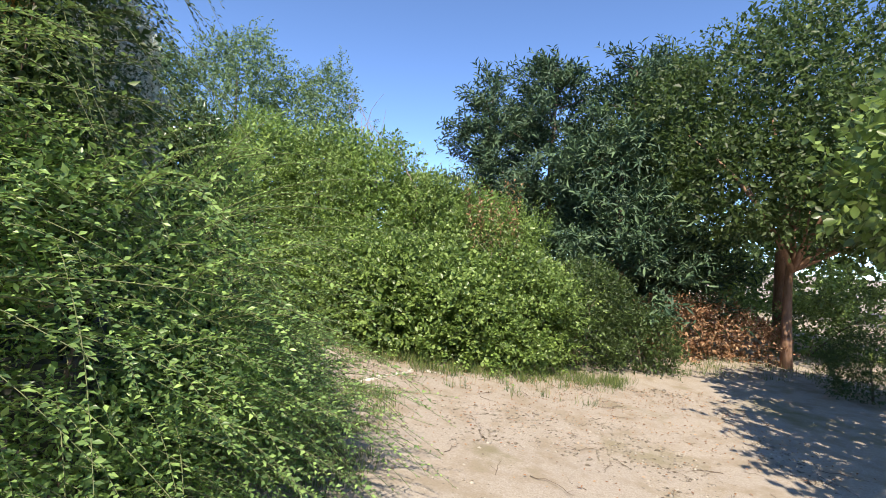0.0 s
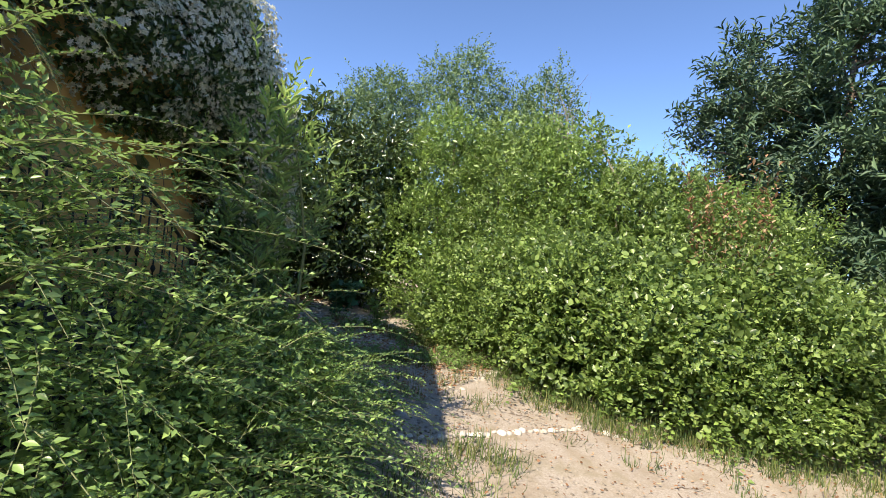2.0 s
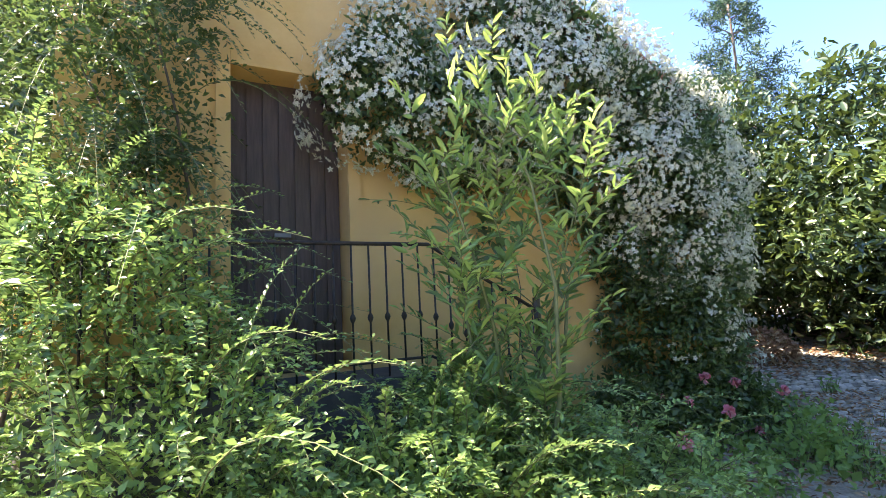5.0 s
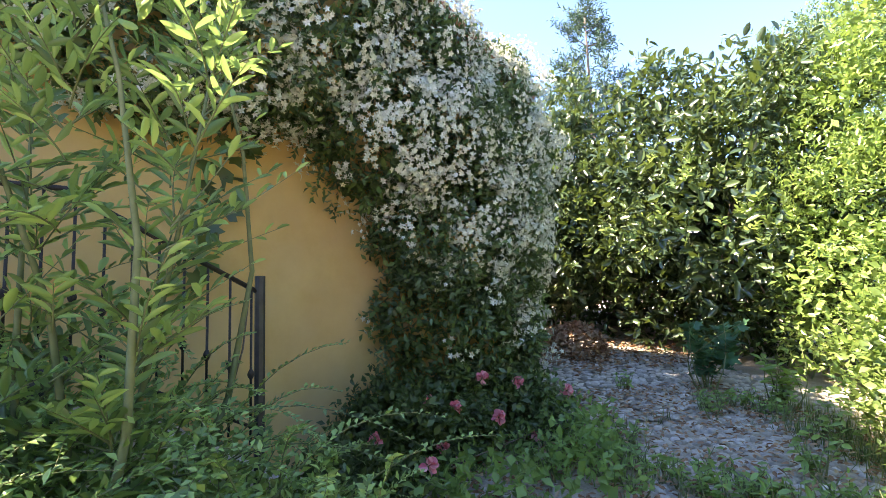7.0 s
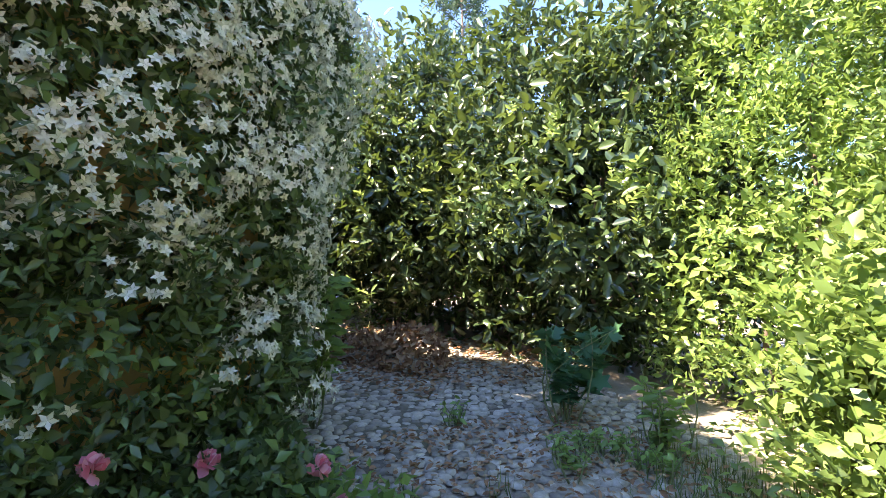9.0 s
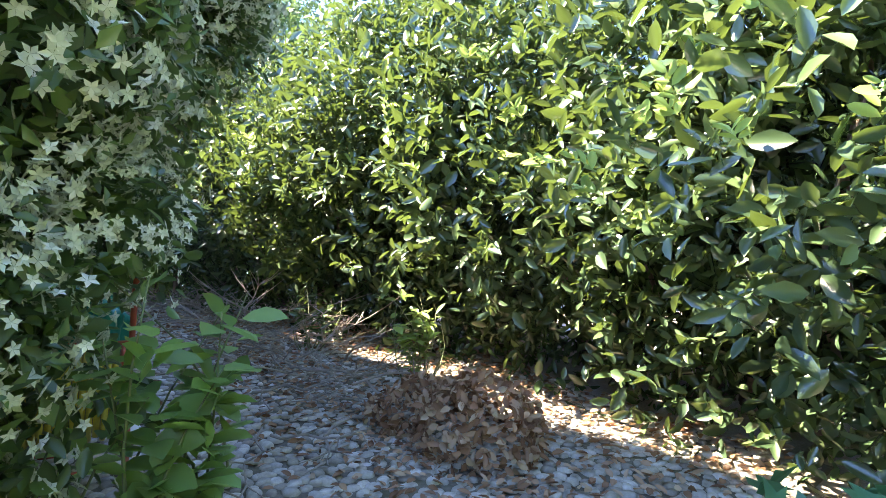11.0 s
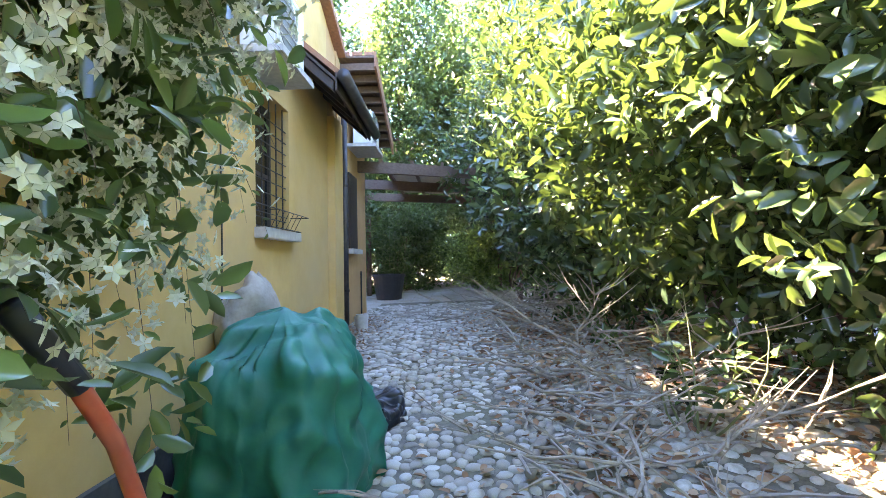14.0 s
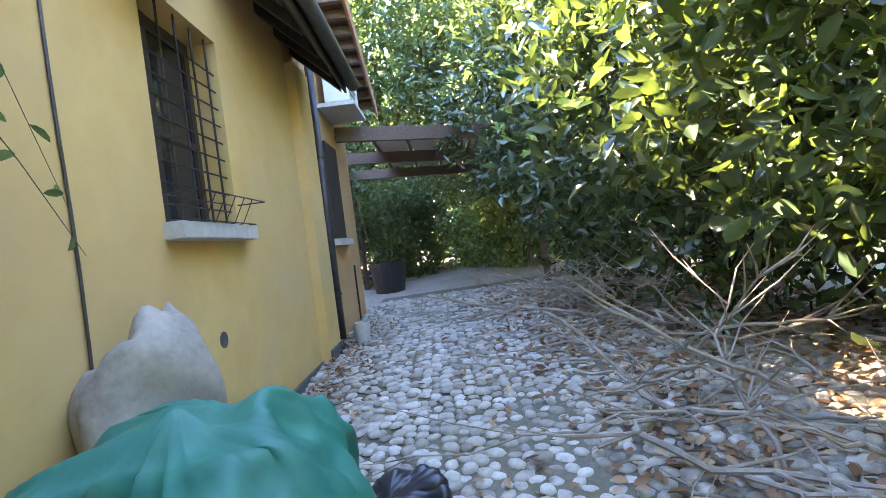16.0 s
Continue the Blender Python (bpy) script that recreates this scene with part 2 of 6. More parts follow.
def tube(points, radii, sides=8, bm=None, cap=True):
    """A round bar along points, with a radius at each."""
    bm = bm or bmesh.new()
    pts = [Vector(p) for p in points]
    if isinstance(radii, (int, float)):
        radii = [radii] * len(pts)
    rings, side = [], None
    for i, p in enumerate(pts):
        d = (pts[min(i + 1, len(pts) - 1)] - pts[max(i - 1, 0)]).normalized()
        if side is None or abs(side.dot(d)) > 0.95:
            side = d.orthogonal().normalized()
        side = (side - d * side.dot(d)).normalized()
        up = d.cross(side)
        rings.append([bm.verts.new(p + (side * math.cos(a) + up * math.sin(a)) * radii[i]) for a in (2 * math.pi * k / sides for k in range(sides))])
    for a, b in zip(rings, rings[1:]):
        for k in range(sides):
            bm.faces.new((a[k], a[(k + 1) % sides], b[(k + 1) % sides], b[k]))
    if cap:
        bm.faces.new(rings[0][::-1])
        bm.faces.new(rings[-1])
    return bm


def unit(a):
    return a / np.maximum(np.linalg.norm(a, axis=-1, keepdims=True), 1e-9)


LEAF4 = (np.array([[0, 0, 0], [0.45, -0.5, 0.12], [1, 0, -0.06], [0.45, 0.5, 0.12]]), [0, 1, 2, 0, 2, 3], [3, 3])
LEAF6 = (np.array([[0, 0, 0], [0.2, -0.34, 0.05], [0.52, -0.5, 0.07], [0.83, -0.3, 0.02], [1, 0, -0.1], [0.83, 0.3, 0.02], [0.52, 0.5, 0.07], [0.2, 0.34, 0.05]]),
         [0, 1, 2, 3, 4, 0, 4, 5, 6, 7], [5, 5])
LOBED = (np.array([[0, 0, 0], [0.02, -0.32, 0.03], [0.3, -0.5, 0.05], [0.38, -0.24, 0.02], [0.68, -0.42, 0.03], [0.7, -0.14, 0.0], [1, 0, -0.1], [0.7, 0.14, 0.0], [0.68, 0.42, 0.03], [0.38, 0.24, 0.02], [0.3, 0.5, 0.05], [0.02, 0.32, 0.03]]),
         [0, 1, 2, 3, 4, 5, 6, 0, 6, 7, 8, 9, 10, 11], [7, 7])
BLADE = (np.array([[0, -0.5, 0], [0, 0.5, 0], [0.55, 0.4, 0.1], [0.55, -0.4, 0.1], [1, 0, -0.15]]), [0, 1, 2, 3, 3, 2, 4], [4, 3])


def leaf_arrays(p, d, nrm, length, width, template):
    """Blades at p along d, facing nrm; one template each, sized by length and width."""
    t, idx, sizes = template
    d = unit(d)
    side = unit(np.cross(nrm, d))
    up = np.cross(d, side)
    n = len(p)
    length = np.broadcast_to(length, (n,))[:, None, None]
    width = np.broadcast_to(width, (n,))[:, None, None]
    v = p[:, None, :] + d[:, None, :] * t[None, :, 0:1] * length + side[:, None, :] * t[None, :, 1:2] * width + up[:, None, :] * t[None, :, 2:3] * length
    f = (np.asarray(idx)[None, :] + (np.arange(n) * len(t))[:, None]).ravel()
    return v.reshape(-1, 3), f, np.tile(sizes, n)


def join(chunks):
    vs, fs, ss, o = [], [], [], 0
    for v, f, s in chunks:
        vs.append(v), fs.append(np.asarray(f) + o), ss.append(s)
        o += len(v)
    return np.concatenate(vs), np.concatenate(fs), np.concatenate(ss)


def lump(p, scale, seed):
    """Cheap smooth noise of points in -1..1."""
    q = p * scale
    s = seed * 1.7
    return (np.sin(q[:, 0] * 1.3 + s + 1.9 * np.sin(q[:, 1] * 0.9 + s)) + np.sin(q[:, 1] * 1.5 - s + 1.7 * np.sin(q[:, 2] * 1.1)) + np.sin(q[:, 2] * 1.7 + 2 * s + 1.5 * np.sin(q[:, 0] * 0.8 - s))) / 3


def ground_z(x, y=0.0):
    """The lie of the land: it climbs gently from the forecourt to the passage by the house."""
    x = np.asarray(x, dtype=float)
    return np.interp(-x, [-40, -6, -2, 0, 2, 4, 8, 9.5, 11, 16, 24, 60], [-0.5, -0.45, -0.3, -0.12, 0.07, 0.22, 0.48, 0.7, 0.9, 1.12, 1.3, 1.5])


def gz(x, y=0.0):
    return float(ground_z(x, y))


def surface(blobs, n, seed, rough=0.2, floor=0.05):
    """Points and outward normals spread over the skin of a lumpy union of ellipsoids."""
    r = np.random.default_rng(seed)
    area = np.array([(b[3] * b[4] + b[3] * b[5] + b[4] * b[5]) for b in blobs])
    ps, ns = [], []
    for k, b in enumerate(blobs):
        m = int(n * area[k] / area.sum()) + 1
        u = unit(r.normal(size=(m, 3)))
        c, rad = np.array(b[:3]), np.array(b[3:6])
        p = c + u * rad
        p = p + u * rad * (rough * lump(p, 2.6, seed + k) + rough * 0.6 * lump(p, 6.5, seed + k + 5))[:, None]
        keep = p[:, 2] > ground_z(p[:, 0]) + floor
        for j, o in enumerate(blobs):
            if j != k:
                keep &= np.sum(((p - np.array(o[:3])) / np.array(o[3:6])) ** 2, axis=1) > 0.7
        ps.append(p[keep]), ns.append(unit(u / rad)[keep])
    return np.concatenate(ps), np.concatenate(ns)


def sprays(base, out, per, reach, leaf, width, seed, up=0.35, spread=0.7, curl=0.8, droop=0.0, template=LEAF4, vary=0.3):
    """Leafy shoots: from each base a shoot of that reach grows outward, with leaves set round it."""
    r = np.random.default_rng(seed)
    n = len(base)
    axis = unit(out + np.array([0, 0, up]) + spread * r.normal(size=(n, 3)))
    reach = reach * r.uniform(0.6, 1.3, n)
    t = (np.arange(per) + 0.5) / per
    along = t[None, :, None] * reach[:, None, None]
    p = base[:, None, :] + axis[:, None, :] * along - np.array([0, 0, 1.0]) * droop * (t[None, :, None] ** 2) * reach[:, None, None]
    s1 = unit(np.cross(axis, r.normal(size=(n, 3))))
    s2 = np.cross(axis, s1)
    ang = np.arange(per)[None, :] * 2.4 + r.uniform(0, 6.28, (n, 1))
    rad = s1[:, None, :] * np.cos(ang)[..., None] + s2[:, None, :] * np.sin(ang)[..., None]
    d = unit(rad * curl + axis[:, None, :] * 0.75 + 0.25 * r.normal(size=(n, per, 3)) - np.array([0, 0, 1.0]) * droop)
    nr = axis[:, None, :] + 0.5 * r.normal(size=(n, per, 3)) + np.array([0, 0, 0.5])
    size = leaf * r.uniform(1 - vary, 1 + vary, (n * per,))
    return leaf_arrays(p.reshape(-1, 3), d.reshape(-1, 3), nr.reshape(-1, 3), size, size * width, template)


def crown(blobs, n, per, reach, leaf, width, seed, depth=0.35, rough=0.3, core=0.5, template=LEAF4, hollow=0.0, **kw):
    """A crown: shoots over the skin, deeper ones behind, and large shaded leaves in the middle."""
    r = np.random.default_rng(seed + 99)
    p, nr = surface(blobs, n, seed, rough)
    clump = 0.5 + 0.5 * np.clip(1.5 * lump(p, 3.6, seed + 3), -1, 1)
    keep = r.uniform(0, 1, len(p)) < 0.12 + 0.88 * clump ** 1.3
    p, nr = p[keep], nr[keep]
    pocket = np.clip(1.8 * lump(p, 1.9, seed + 7) - 0.2, 0, 1)
    p = p - nr * (r.uniform(0, 1, len(p)) ** 2 * depth + hollow * pocket)[:, None]
    out = [sprays(p, nr, per, reach, leaf, width, seed, template=template, **kw)]
    if core:
        inner = [(b[0], b[1], b[2], b[3] * 0.78, b[4] * 0.78, b[5] * 0.82) for b in blobs]
        q, nq = surface(inner, int(n * core), seed + 1, rough)
        out.append(sprays(q, nq, 3, reach, leaf * 1.3, min(0.8, width * 1.2), seed + 2, spread=1.2, template=template))
    return join(out)


def limbs(bm, base, tips, r0, seed, bend=0.15):
    """Tapered limbs from a base to each tip, each slightly crooked."""
    r = np.random.default_rng(seed)
    for tip in tips:
        a, b = np.array(base, float), np.array(tip, float)
        k = np.linspace(0, 1, 6)
        pts = a + (b - a) * k[:, None] + np.sin(k * math.pi)[:, None] * r.normal(size=3) * bend * np.linalg.norm(b - a) * np.array([1, 1, 0.4])
        tube(pts, list(r0 * (1 - 0.8 * k)), 6, bm)
    return bm


def plant(name, label, category, base, arrays, leaf_material, tips=(), stem=0.03, bark=None, group="", seed=1, extra=()):
    """A plant: a root at its base, stems, a crown of leaves, and what else it bears."""
    ob = thing(name, label, category, group, (base[0], base[1], base[2]))
    off = np.array(base, dtype=np.float32)
    v, f, s = arrays
    mesh_part("crown", v - off, f, s, leaf_material, ob)
    if len(tips):
        stalk = part("stem" if stem < 0.06 else "trunk", limbs(bmesh.new(), (0, 0, -0.1), [np.array(t) - off for t in tips], stem, seed, 0.12 if stem < 0.06 else 0.02), bark or M_BARK, ob, smooth=True)
        if len(tips) > 1:
            tagged(stalk, kind="stuff")
    for nm, (ev, ef, es), mat, lab in extra:
        mesh_part(nm, ev - off, ef, es, mat, ob, lab)
    return ob


# ---- ground ----
def axis_steps(lo, hi, step, far):
    a = list(np.arange(lo, hi + 1e-6, step))
    d = step
    while a[-1] < far:
        d *= 1.35
        a.append(a[-1] + d)
    d = step
    while a[0] > -far:
        d *= 1.35
        a.insert(0, a[0] - d)
    return np.array(a)


gx, gy = axis_steps(-19, 8, 0.18, 1500), axis_steps(-3, 13, 0.18, 1500)
X, Y = np.meshgrid(gx, gy, indexing="ij")
Zg = ground_z(X)
near = np.exp(-((X + 5) / 18) ** 4 - ((Y - 5) / 14) ** 4)
flat = np.stack([X.ravel(), Y.ravel(), 0 * X.ravel()], axis=1)
Zg = Zg + near * (0.012 * lump(flat, 4.0, 2) + 0.018 * lump(flat, 1.3, 4)).reshape(X.shape)
ii = np.arange(X.size).reshape(X.shape)
quads = np.stack([ii[:-1, :-1], ii[1:, :-1], ii[1:, 1:], ii[:-1, 1:]], axis=-1).reshape(-1, 4)
ground = mesh_part("ground", np.stack([X, Y, Zg], axis=-1).reshape(-1, 3), quads.ravel(), np.full(len(quads), 4), M_GROUND, smooth=True)
tagged(ground, "pale dusty gravel and bare earth, sloping gently", "ground", kind="structure")

# ---- house ----
# gable wall, door side: origin at the door's far jamb, u runs along it away from the forecourt
A0, AY = Vector((-3.27, 3.77, 0)), 30.0
# passage wall: origin at the small vent hole, u runs along the passage away from the corner
B0, BY = Vector((-9.79, 4.76, 0)), 121.0


def wall_frame(yaw):
    """The way that u runs along a wall of that heading."""
    return Vector((-math.sin(radians(yaw)), math.cos(radians(yaw)), 0))


dA, dB = wall_frame(AY), wall_frame(BY)
nA, nB = Vector((dA.y, -dA.x, 0)), Vector((dB.y, -dB.x, 0))
mA = Matrix(((dA.x, nA.x, 0, A0.x), (dA.y, nA.y, 0, A0.y), (0, 0, 1, 0), (0, 0, 0, 1)))
mB = Matrix(((dB.x, nB.x, 0, B0.x), (dB.y, nB.y, 0, B0.y), (0, 0, 1, 0), (0, 0, 0, 1)))
# corner where the two faces meet
_k = ((B0 - A0).x * dB.y - (B0 - A0).y * dB.x) / (dA.x * dB.y - dA.y * dB.x)
CORNER = A0 + dA * _k
UA = _k                                       # the corner along the gable wall
UB = (CORNER - B0).dot(dB)                    # and along the passage wall


def wall_boxes(m, pieces, bm=None):
    """Boxes in a wall's own axes (u0, u1, v0, v1, z0, z1)."""
    bm = bm or bmesh.new()
    for u0, u1, v0, v1, z0, z1 in pieces:
        vs = bmesh.ops.create_cube(bm, size=1.0, matrix=m @ Matrix.Translation(((u0 + u1) / 2, (v0 + v1) / 2, (z0 + z1) / 2)) @ Matrix.Diagonal((u1 - u0, v1 - v0, z1 - z0, 1)))["verts"]
    bmesh.ops.recalc_face_normals(bm, faces=bm.faces)
    return bm


def wa(u, v, z):
    p = A0 + dA * u + nA * v
    return (p.x, p.y, z)


def wb(u, v, z):
    p = B0 + dB * u + nB * v
    return (p.x, p.y, z)


LAND = 1.15                                  # height of the door's landing
HIP_U, EAVE, PITCH, TOP_Z, END_U = 1.2, 3.45, 0.4, 4.65, -1.75   # where the top edge starts to fall, eave, rise per metre, top, near end
DOOR = (-0.74, 0.1, LAND, 3.4)


def gable(bm, u0, u1, z0, z1a, z1b):
    """A wall slab of the gable whose top slopes from z1a at u0 to z1b at u1."""
    vs = [bm.verts.new(wa(u, v, z)) for v in (0, -0.35) for u, z in ((u0, z0), (u1, z0), (u1, z1b), (u0, z1a))]
    a, c = vs[:4], vs[4:]
    bm.faces.new(a), bm.faces.new(c[::-1])
    for k in range(4):
        bm.faces.new((a[k], c[k], c[(k + 1) % 4], a[(k + 1) % 4]))


def roof_z(u):
    return min(TOP_Z, EAVE + PITCH * (UA - u))


bm = bmesh.new()
gable(bm, END_U, DOOR[0], -0.6, TOP_Z, TOP_Z)
gable(bm, DOOR[0], DOOR[1], DOOR[3], TOP_Z, TOP_Z)
gable(bm, DOOR[0], DOOR[1], -0.6, LAND - 0.004, LAND - 0.004)
gable(bm, DOOR[1], HIP_U, -0.6, TOP_Z, TOP_Z)
gable(bm, HIP_U, UA, -0.6, roof_z(HIP_U), roof_z(UA))
bmesh.ops.recalc_face_normals(bm, faces=bm.faces)
tagged(part("wall_east", bm, M_WALL), "ochre plastered gable wall, half covered by jasmine", "wall", kind="structure")

WIN = (-0.41, 0.385, 2.16, 3.3)              # u0, u1, z0, z1
PEAK_U, PEAK_Z = -0.3, 5.75        # ridge over the passage wall


def top_b(u):
    return PEAK_Z - (0.4 if u > PEAK_U else 0.66) * abs(u - PEAK_U)


def slab_b(bm, u0, u1, v0, v1, z0, za=None, zb=None):
    """A piece of the passage wall; its top follows the roof unless heights are given."""
    za, zb = top_b(u0) if za is None else za, top_b(u1) if zb is None else zb
    vs = [bm.verts.new(wb(u, v, z)) for v in (v1, v0) for u, z in ((u0, z0), (u1, z0), (u1, zb), (u0, za))]
    a, c = vs[:4], vs[4:]
    bm.faces.new(a), bm.faces.new(c[::-1])
    for k in range(4):
        bm.faces.new((a[k], c[k], c[(k + 1) % 4], a[(k + 1) % 4]))


bm = bmesh.new()
slab_b(bm, UB + 0.36, WIN[0], -0.4, 0, -0.3)
slab_b(bm, WIN[1], 1.85, -0.4, 0, -0.3)
slab_b(bm, WIN[0], WIN[1], -0.4, 0, -0.3, WIN[2], WIN[2])
slab_b(bm, WIN[0], WIN[1], -0.4, 0, WIN[3])
bmesh.ops.recalc_face_normals(bm, faces=bm.faces)
tagged(part("wall_north", bm, M_WALL), "ochre plastered house wall along the cobbled passage", "wall", kind="structure")
bm = bmesh.new()
slab_b(bm, 1.852, 2.302, -0.4, -0.002, 3.7)
slab_b(bm, 2.302, 4.4, -0.4, 0.02, 0.3)
bmesh.ops.recalc_face_normals(bm, faces=bm.faces)
tagged(part("wall_annex", bm, M_WALL_B), "orange plastered wall at the far end of the house", "wall", kind="structure")
tagged(part("wall_pier", wall_boxes(mB, [(1.852, 2.3, -0.4, 0.09, -0.3, 3.7)]), M_WALL), "ochre plastered pier beside the downpipe", "wall", kind="structure")
tagged(part("wall_end", wall_boxes(mB, [(4.05, 4.4, -7.0, -0.402, 0.3, 3.85)]), M_WALL_B), "plain end wall of the annex", "wall", kind="structure")
tagged(part("wall_south", wall_boxes(mA, [(END_U, END_U + 0.34, -8.0, -0.352, -0.6, TOP_Z)]), M_WALL), "plain ochre side wall of the house", "wall", kind="structure")
tagged(part("wall_west", wall_boxes(mB, [(-1.0, 4.4, -7.3, -7.002, 0.0, 3.9)]), M_WALL), "plain far wall of the house", "wall", kind="structure")
tagged(part("floor_inside", wall_boxes(mB, [(UB + 0.4, 4.3, -8.0, -0.41, 0.6, 0.7)]), M_PLINTH), "plain floor inside the house", "floor", kind="structure")
tagged(part("baseboard", wall_boxes(mB, [(UB + 0.4, 1.848, 0.002, 0.03, 0.1, 0.96), (1.85, 2.32, 0.092, 0.12, 0.3, 1.05)]), M_PLINTH), "dark cement plinth strip at the foot of the wall", "plinth", kind="structure")


# roof slopes as slabs of boards with rows of tiles
def slab(name, pts, thick, mat, label):
    bm = bmesh.new()
    top = [bm.verts.new(Vector(p) + Vector((0, 0, thick))) for p in pts]
    bot = [bm.verts.new(p) for p in pts]
    bm.faces.new(top), bm.faces.new(bot[::-1])
    for k in range(len(pts)):
        bm.faces.new((bot[k], bot[(k + 1) % len(pts)], top[(k + 1) % len(pts)], top[k]))
    bmesh.ops.recalc_face_normals(bm, faces=bm.faces)
    return tagged(part(name, bm, mat), label, "roof", kind="structure")


OVER = 0.45
DEPTH_BACK = 12.0
inward = -nA


def roof_pt(u, v):
    return wa(u, v, roof_z(u) + 0.01)


slab("roof_slope_1", [roof_pt(HIP_U, OVER), roof_pt(UA + 0.1, OVER), roof_pt(UA + 0.1, -0.4), roof_pt(HIP_U, -0.4)], 0.1, M_TILE, "tiled hip edge of the house roof")
slab("roof_slope_2", [roof_pt(END_U - 0.4, OVER), roof_pt(HIP_U, OVER), wa(HIP_U, -6.0, 5.6), wa(END_U - 0.4, -6.0, 5.6)], 0.1, M_TILE, "tiled main slope of the house roof")
slab("roof_slope_3", [wb(PEAK_U, 0.12, PEAK_Z + 0.01), wb(UB + 0.6, 0.12, top_b(UB + 0.6) + 0.01), wb(UB + 0.6, -6.0, top_b(UB + 0.6) + 0.01), wb(PEAK_U, -6.0, PEAK_Z + 0.01)], 0.1, M_TILE, "tiled roof slope above the jasmine corner")
slab("roof_slope_4", [wb(PEAK_U, 0.12, PEAK_Z + 0.01), wb(2.43, 0.12, top_b(2.43) + 0.01), wb(2.43, -6.0, top_b(2.43) + 0.01), wb(PEAK_U, -6.0, PEAK_Z + 0.01)], 0.1, M_TILE, "tiled roof slope falling to the annex")
slab("roof_slope_5", [wb(2.44, -0.1, top_b(2.44) + 0.01), wb(4.5, -0.1, top_b(4.5) + 0.01), wb(4.5, -7.2, top_b(4.5) + 0.01), wb(2.44, -7.2, top_b(2.44) + 0.01)], 0.1, M_TILE, "tiled roof slope of the annex")

door = tagged(thing("door_1", "dark brown boarded door, closed, above a raised landing", "door", at=wa(-0.36, -0.25, LAND)), kind="structure")
for u0, u1 in ((DOOR[0] + 0.004, DOOR[1] - 0.004),):
    lf = part("leaf", wall_boxes(door.matrix_world.inverted() @ mA, [(u0, u1, -0.28, -0.23, LAND, DOOR[3] - 0.004)]), M_DOOR, door)
    for k in range(7):
        w = (u1 - u0) / 7
        part("board", wall_boxes(door.matrix_world.inverted() @ mA, [(u0 + k * w + 0.006, u0 + (k + 1) * w - 0.006, -0.23, -0.215, LAND + 0.03, DOOR[3] - 0.05)]), M_DOOR, lf)
part("handle", wall_boxes(door.matrix_world.inverted() @ mA, [(-0.42, -0.3, -0.2, -0.17, LAND + 1.02, LAND + 1.05)]), M_ACDARK, door, "worn pale metal handle bar")
tagged(part("trim", wall_boxes(mA, [(DOOR[1] + 0.002, DOOR[1] + 0.1, 0.002, 0.03, LAND, DOOR[3] + 0.1), (DOOR[0] - 0.1, DOOR[0] - 0.002, 0.002, 0.03, LAND, DOOR[3] + 0.1), (DOOR[0], DOOR[1], 0.002, 0.03, DOOR[3], DOOR[3] + 0.1)]), M_WALL), "plain plaster surround of the door", "door surround", kind="structure")
land = tagged(thing("landing", "raised cement landing with steps along the wall", "landing", at=wa(0, 0.4, 0)), kind="structure")
ml = land.matrix_world.inverted() @ mA
part("slab", wall_boxes(ml, [(-1.7, 0.5, 0.034, 0.62, -0.2, LAND)]), M_PLINTH, land)
for k in range(5):
    part("step", wall_boxes(ml, [(0.502 + k * 0.28, 0.78 + k * 0.28, 0.034, 0.62, -0.2, LAND - 0.18 * (k + 1))]), M_SILL, land)

# ---- the railing of the landing ----
rail = thing("railing", "rusty wrought-iron railing with knotted bars on the landing", "railing", at=wa(0, 0.55, LAND))
mr = rail.matrix_world.inverted() @ mA


def rail_top(u):
    return 2.03 if u < 0.5 else 2.03 - 0.55 * (u - 0.5)


part("handrail", tube([mr @ Vector((u, 0.55, rail_top(u))) for u in (-1.65, -0.5, 0.5, 1.42)], 0.014, 8), M_IRON, rail, smooth=True)
part("bottom_rail", tube([mr @ Vector((u, 0.55, rail_top(u) - 0.78)) for u in (-1.65, -0.5, 0.5, 1.42)], 0.01, 6), M_IRON, rail, smooth=True)
for k in range(26):
    u = -1.62 + k * 0.12
    if u > 1.4:
        break
    zt = rail_top(u)
    prof = [(0, 0.007), (0.36, 0.007), (0.375, 0.016), (0.39, 0.02), (0.405, 0.016), (0.42, 0.007), (0.88, 0.007)]
    part("baluster", tube([mr @ Vector((u, 0.55, zt - 0.88 + h)) for h, _ in prof], [q for _, q in prof], 6), M_IRON, rail, smooth=True)
part("post", tube([mr @ Vector((1.43, 0.55, 0.4)), mr @ Vector((1.43, 0.55, 1.62))], 0.03, 8), M_GUTTER, rail, "grey end post")

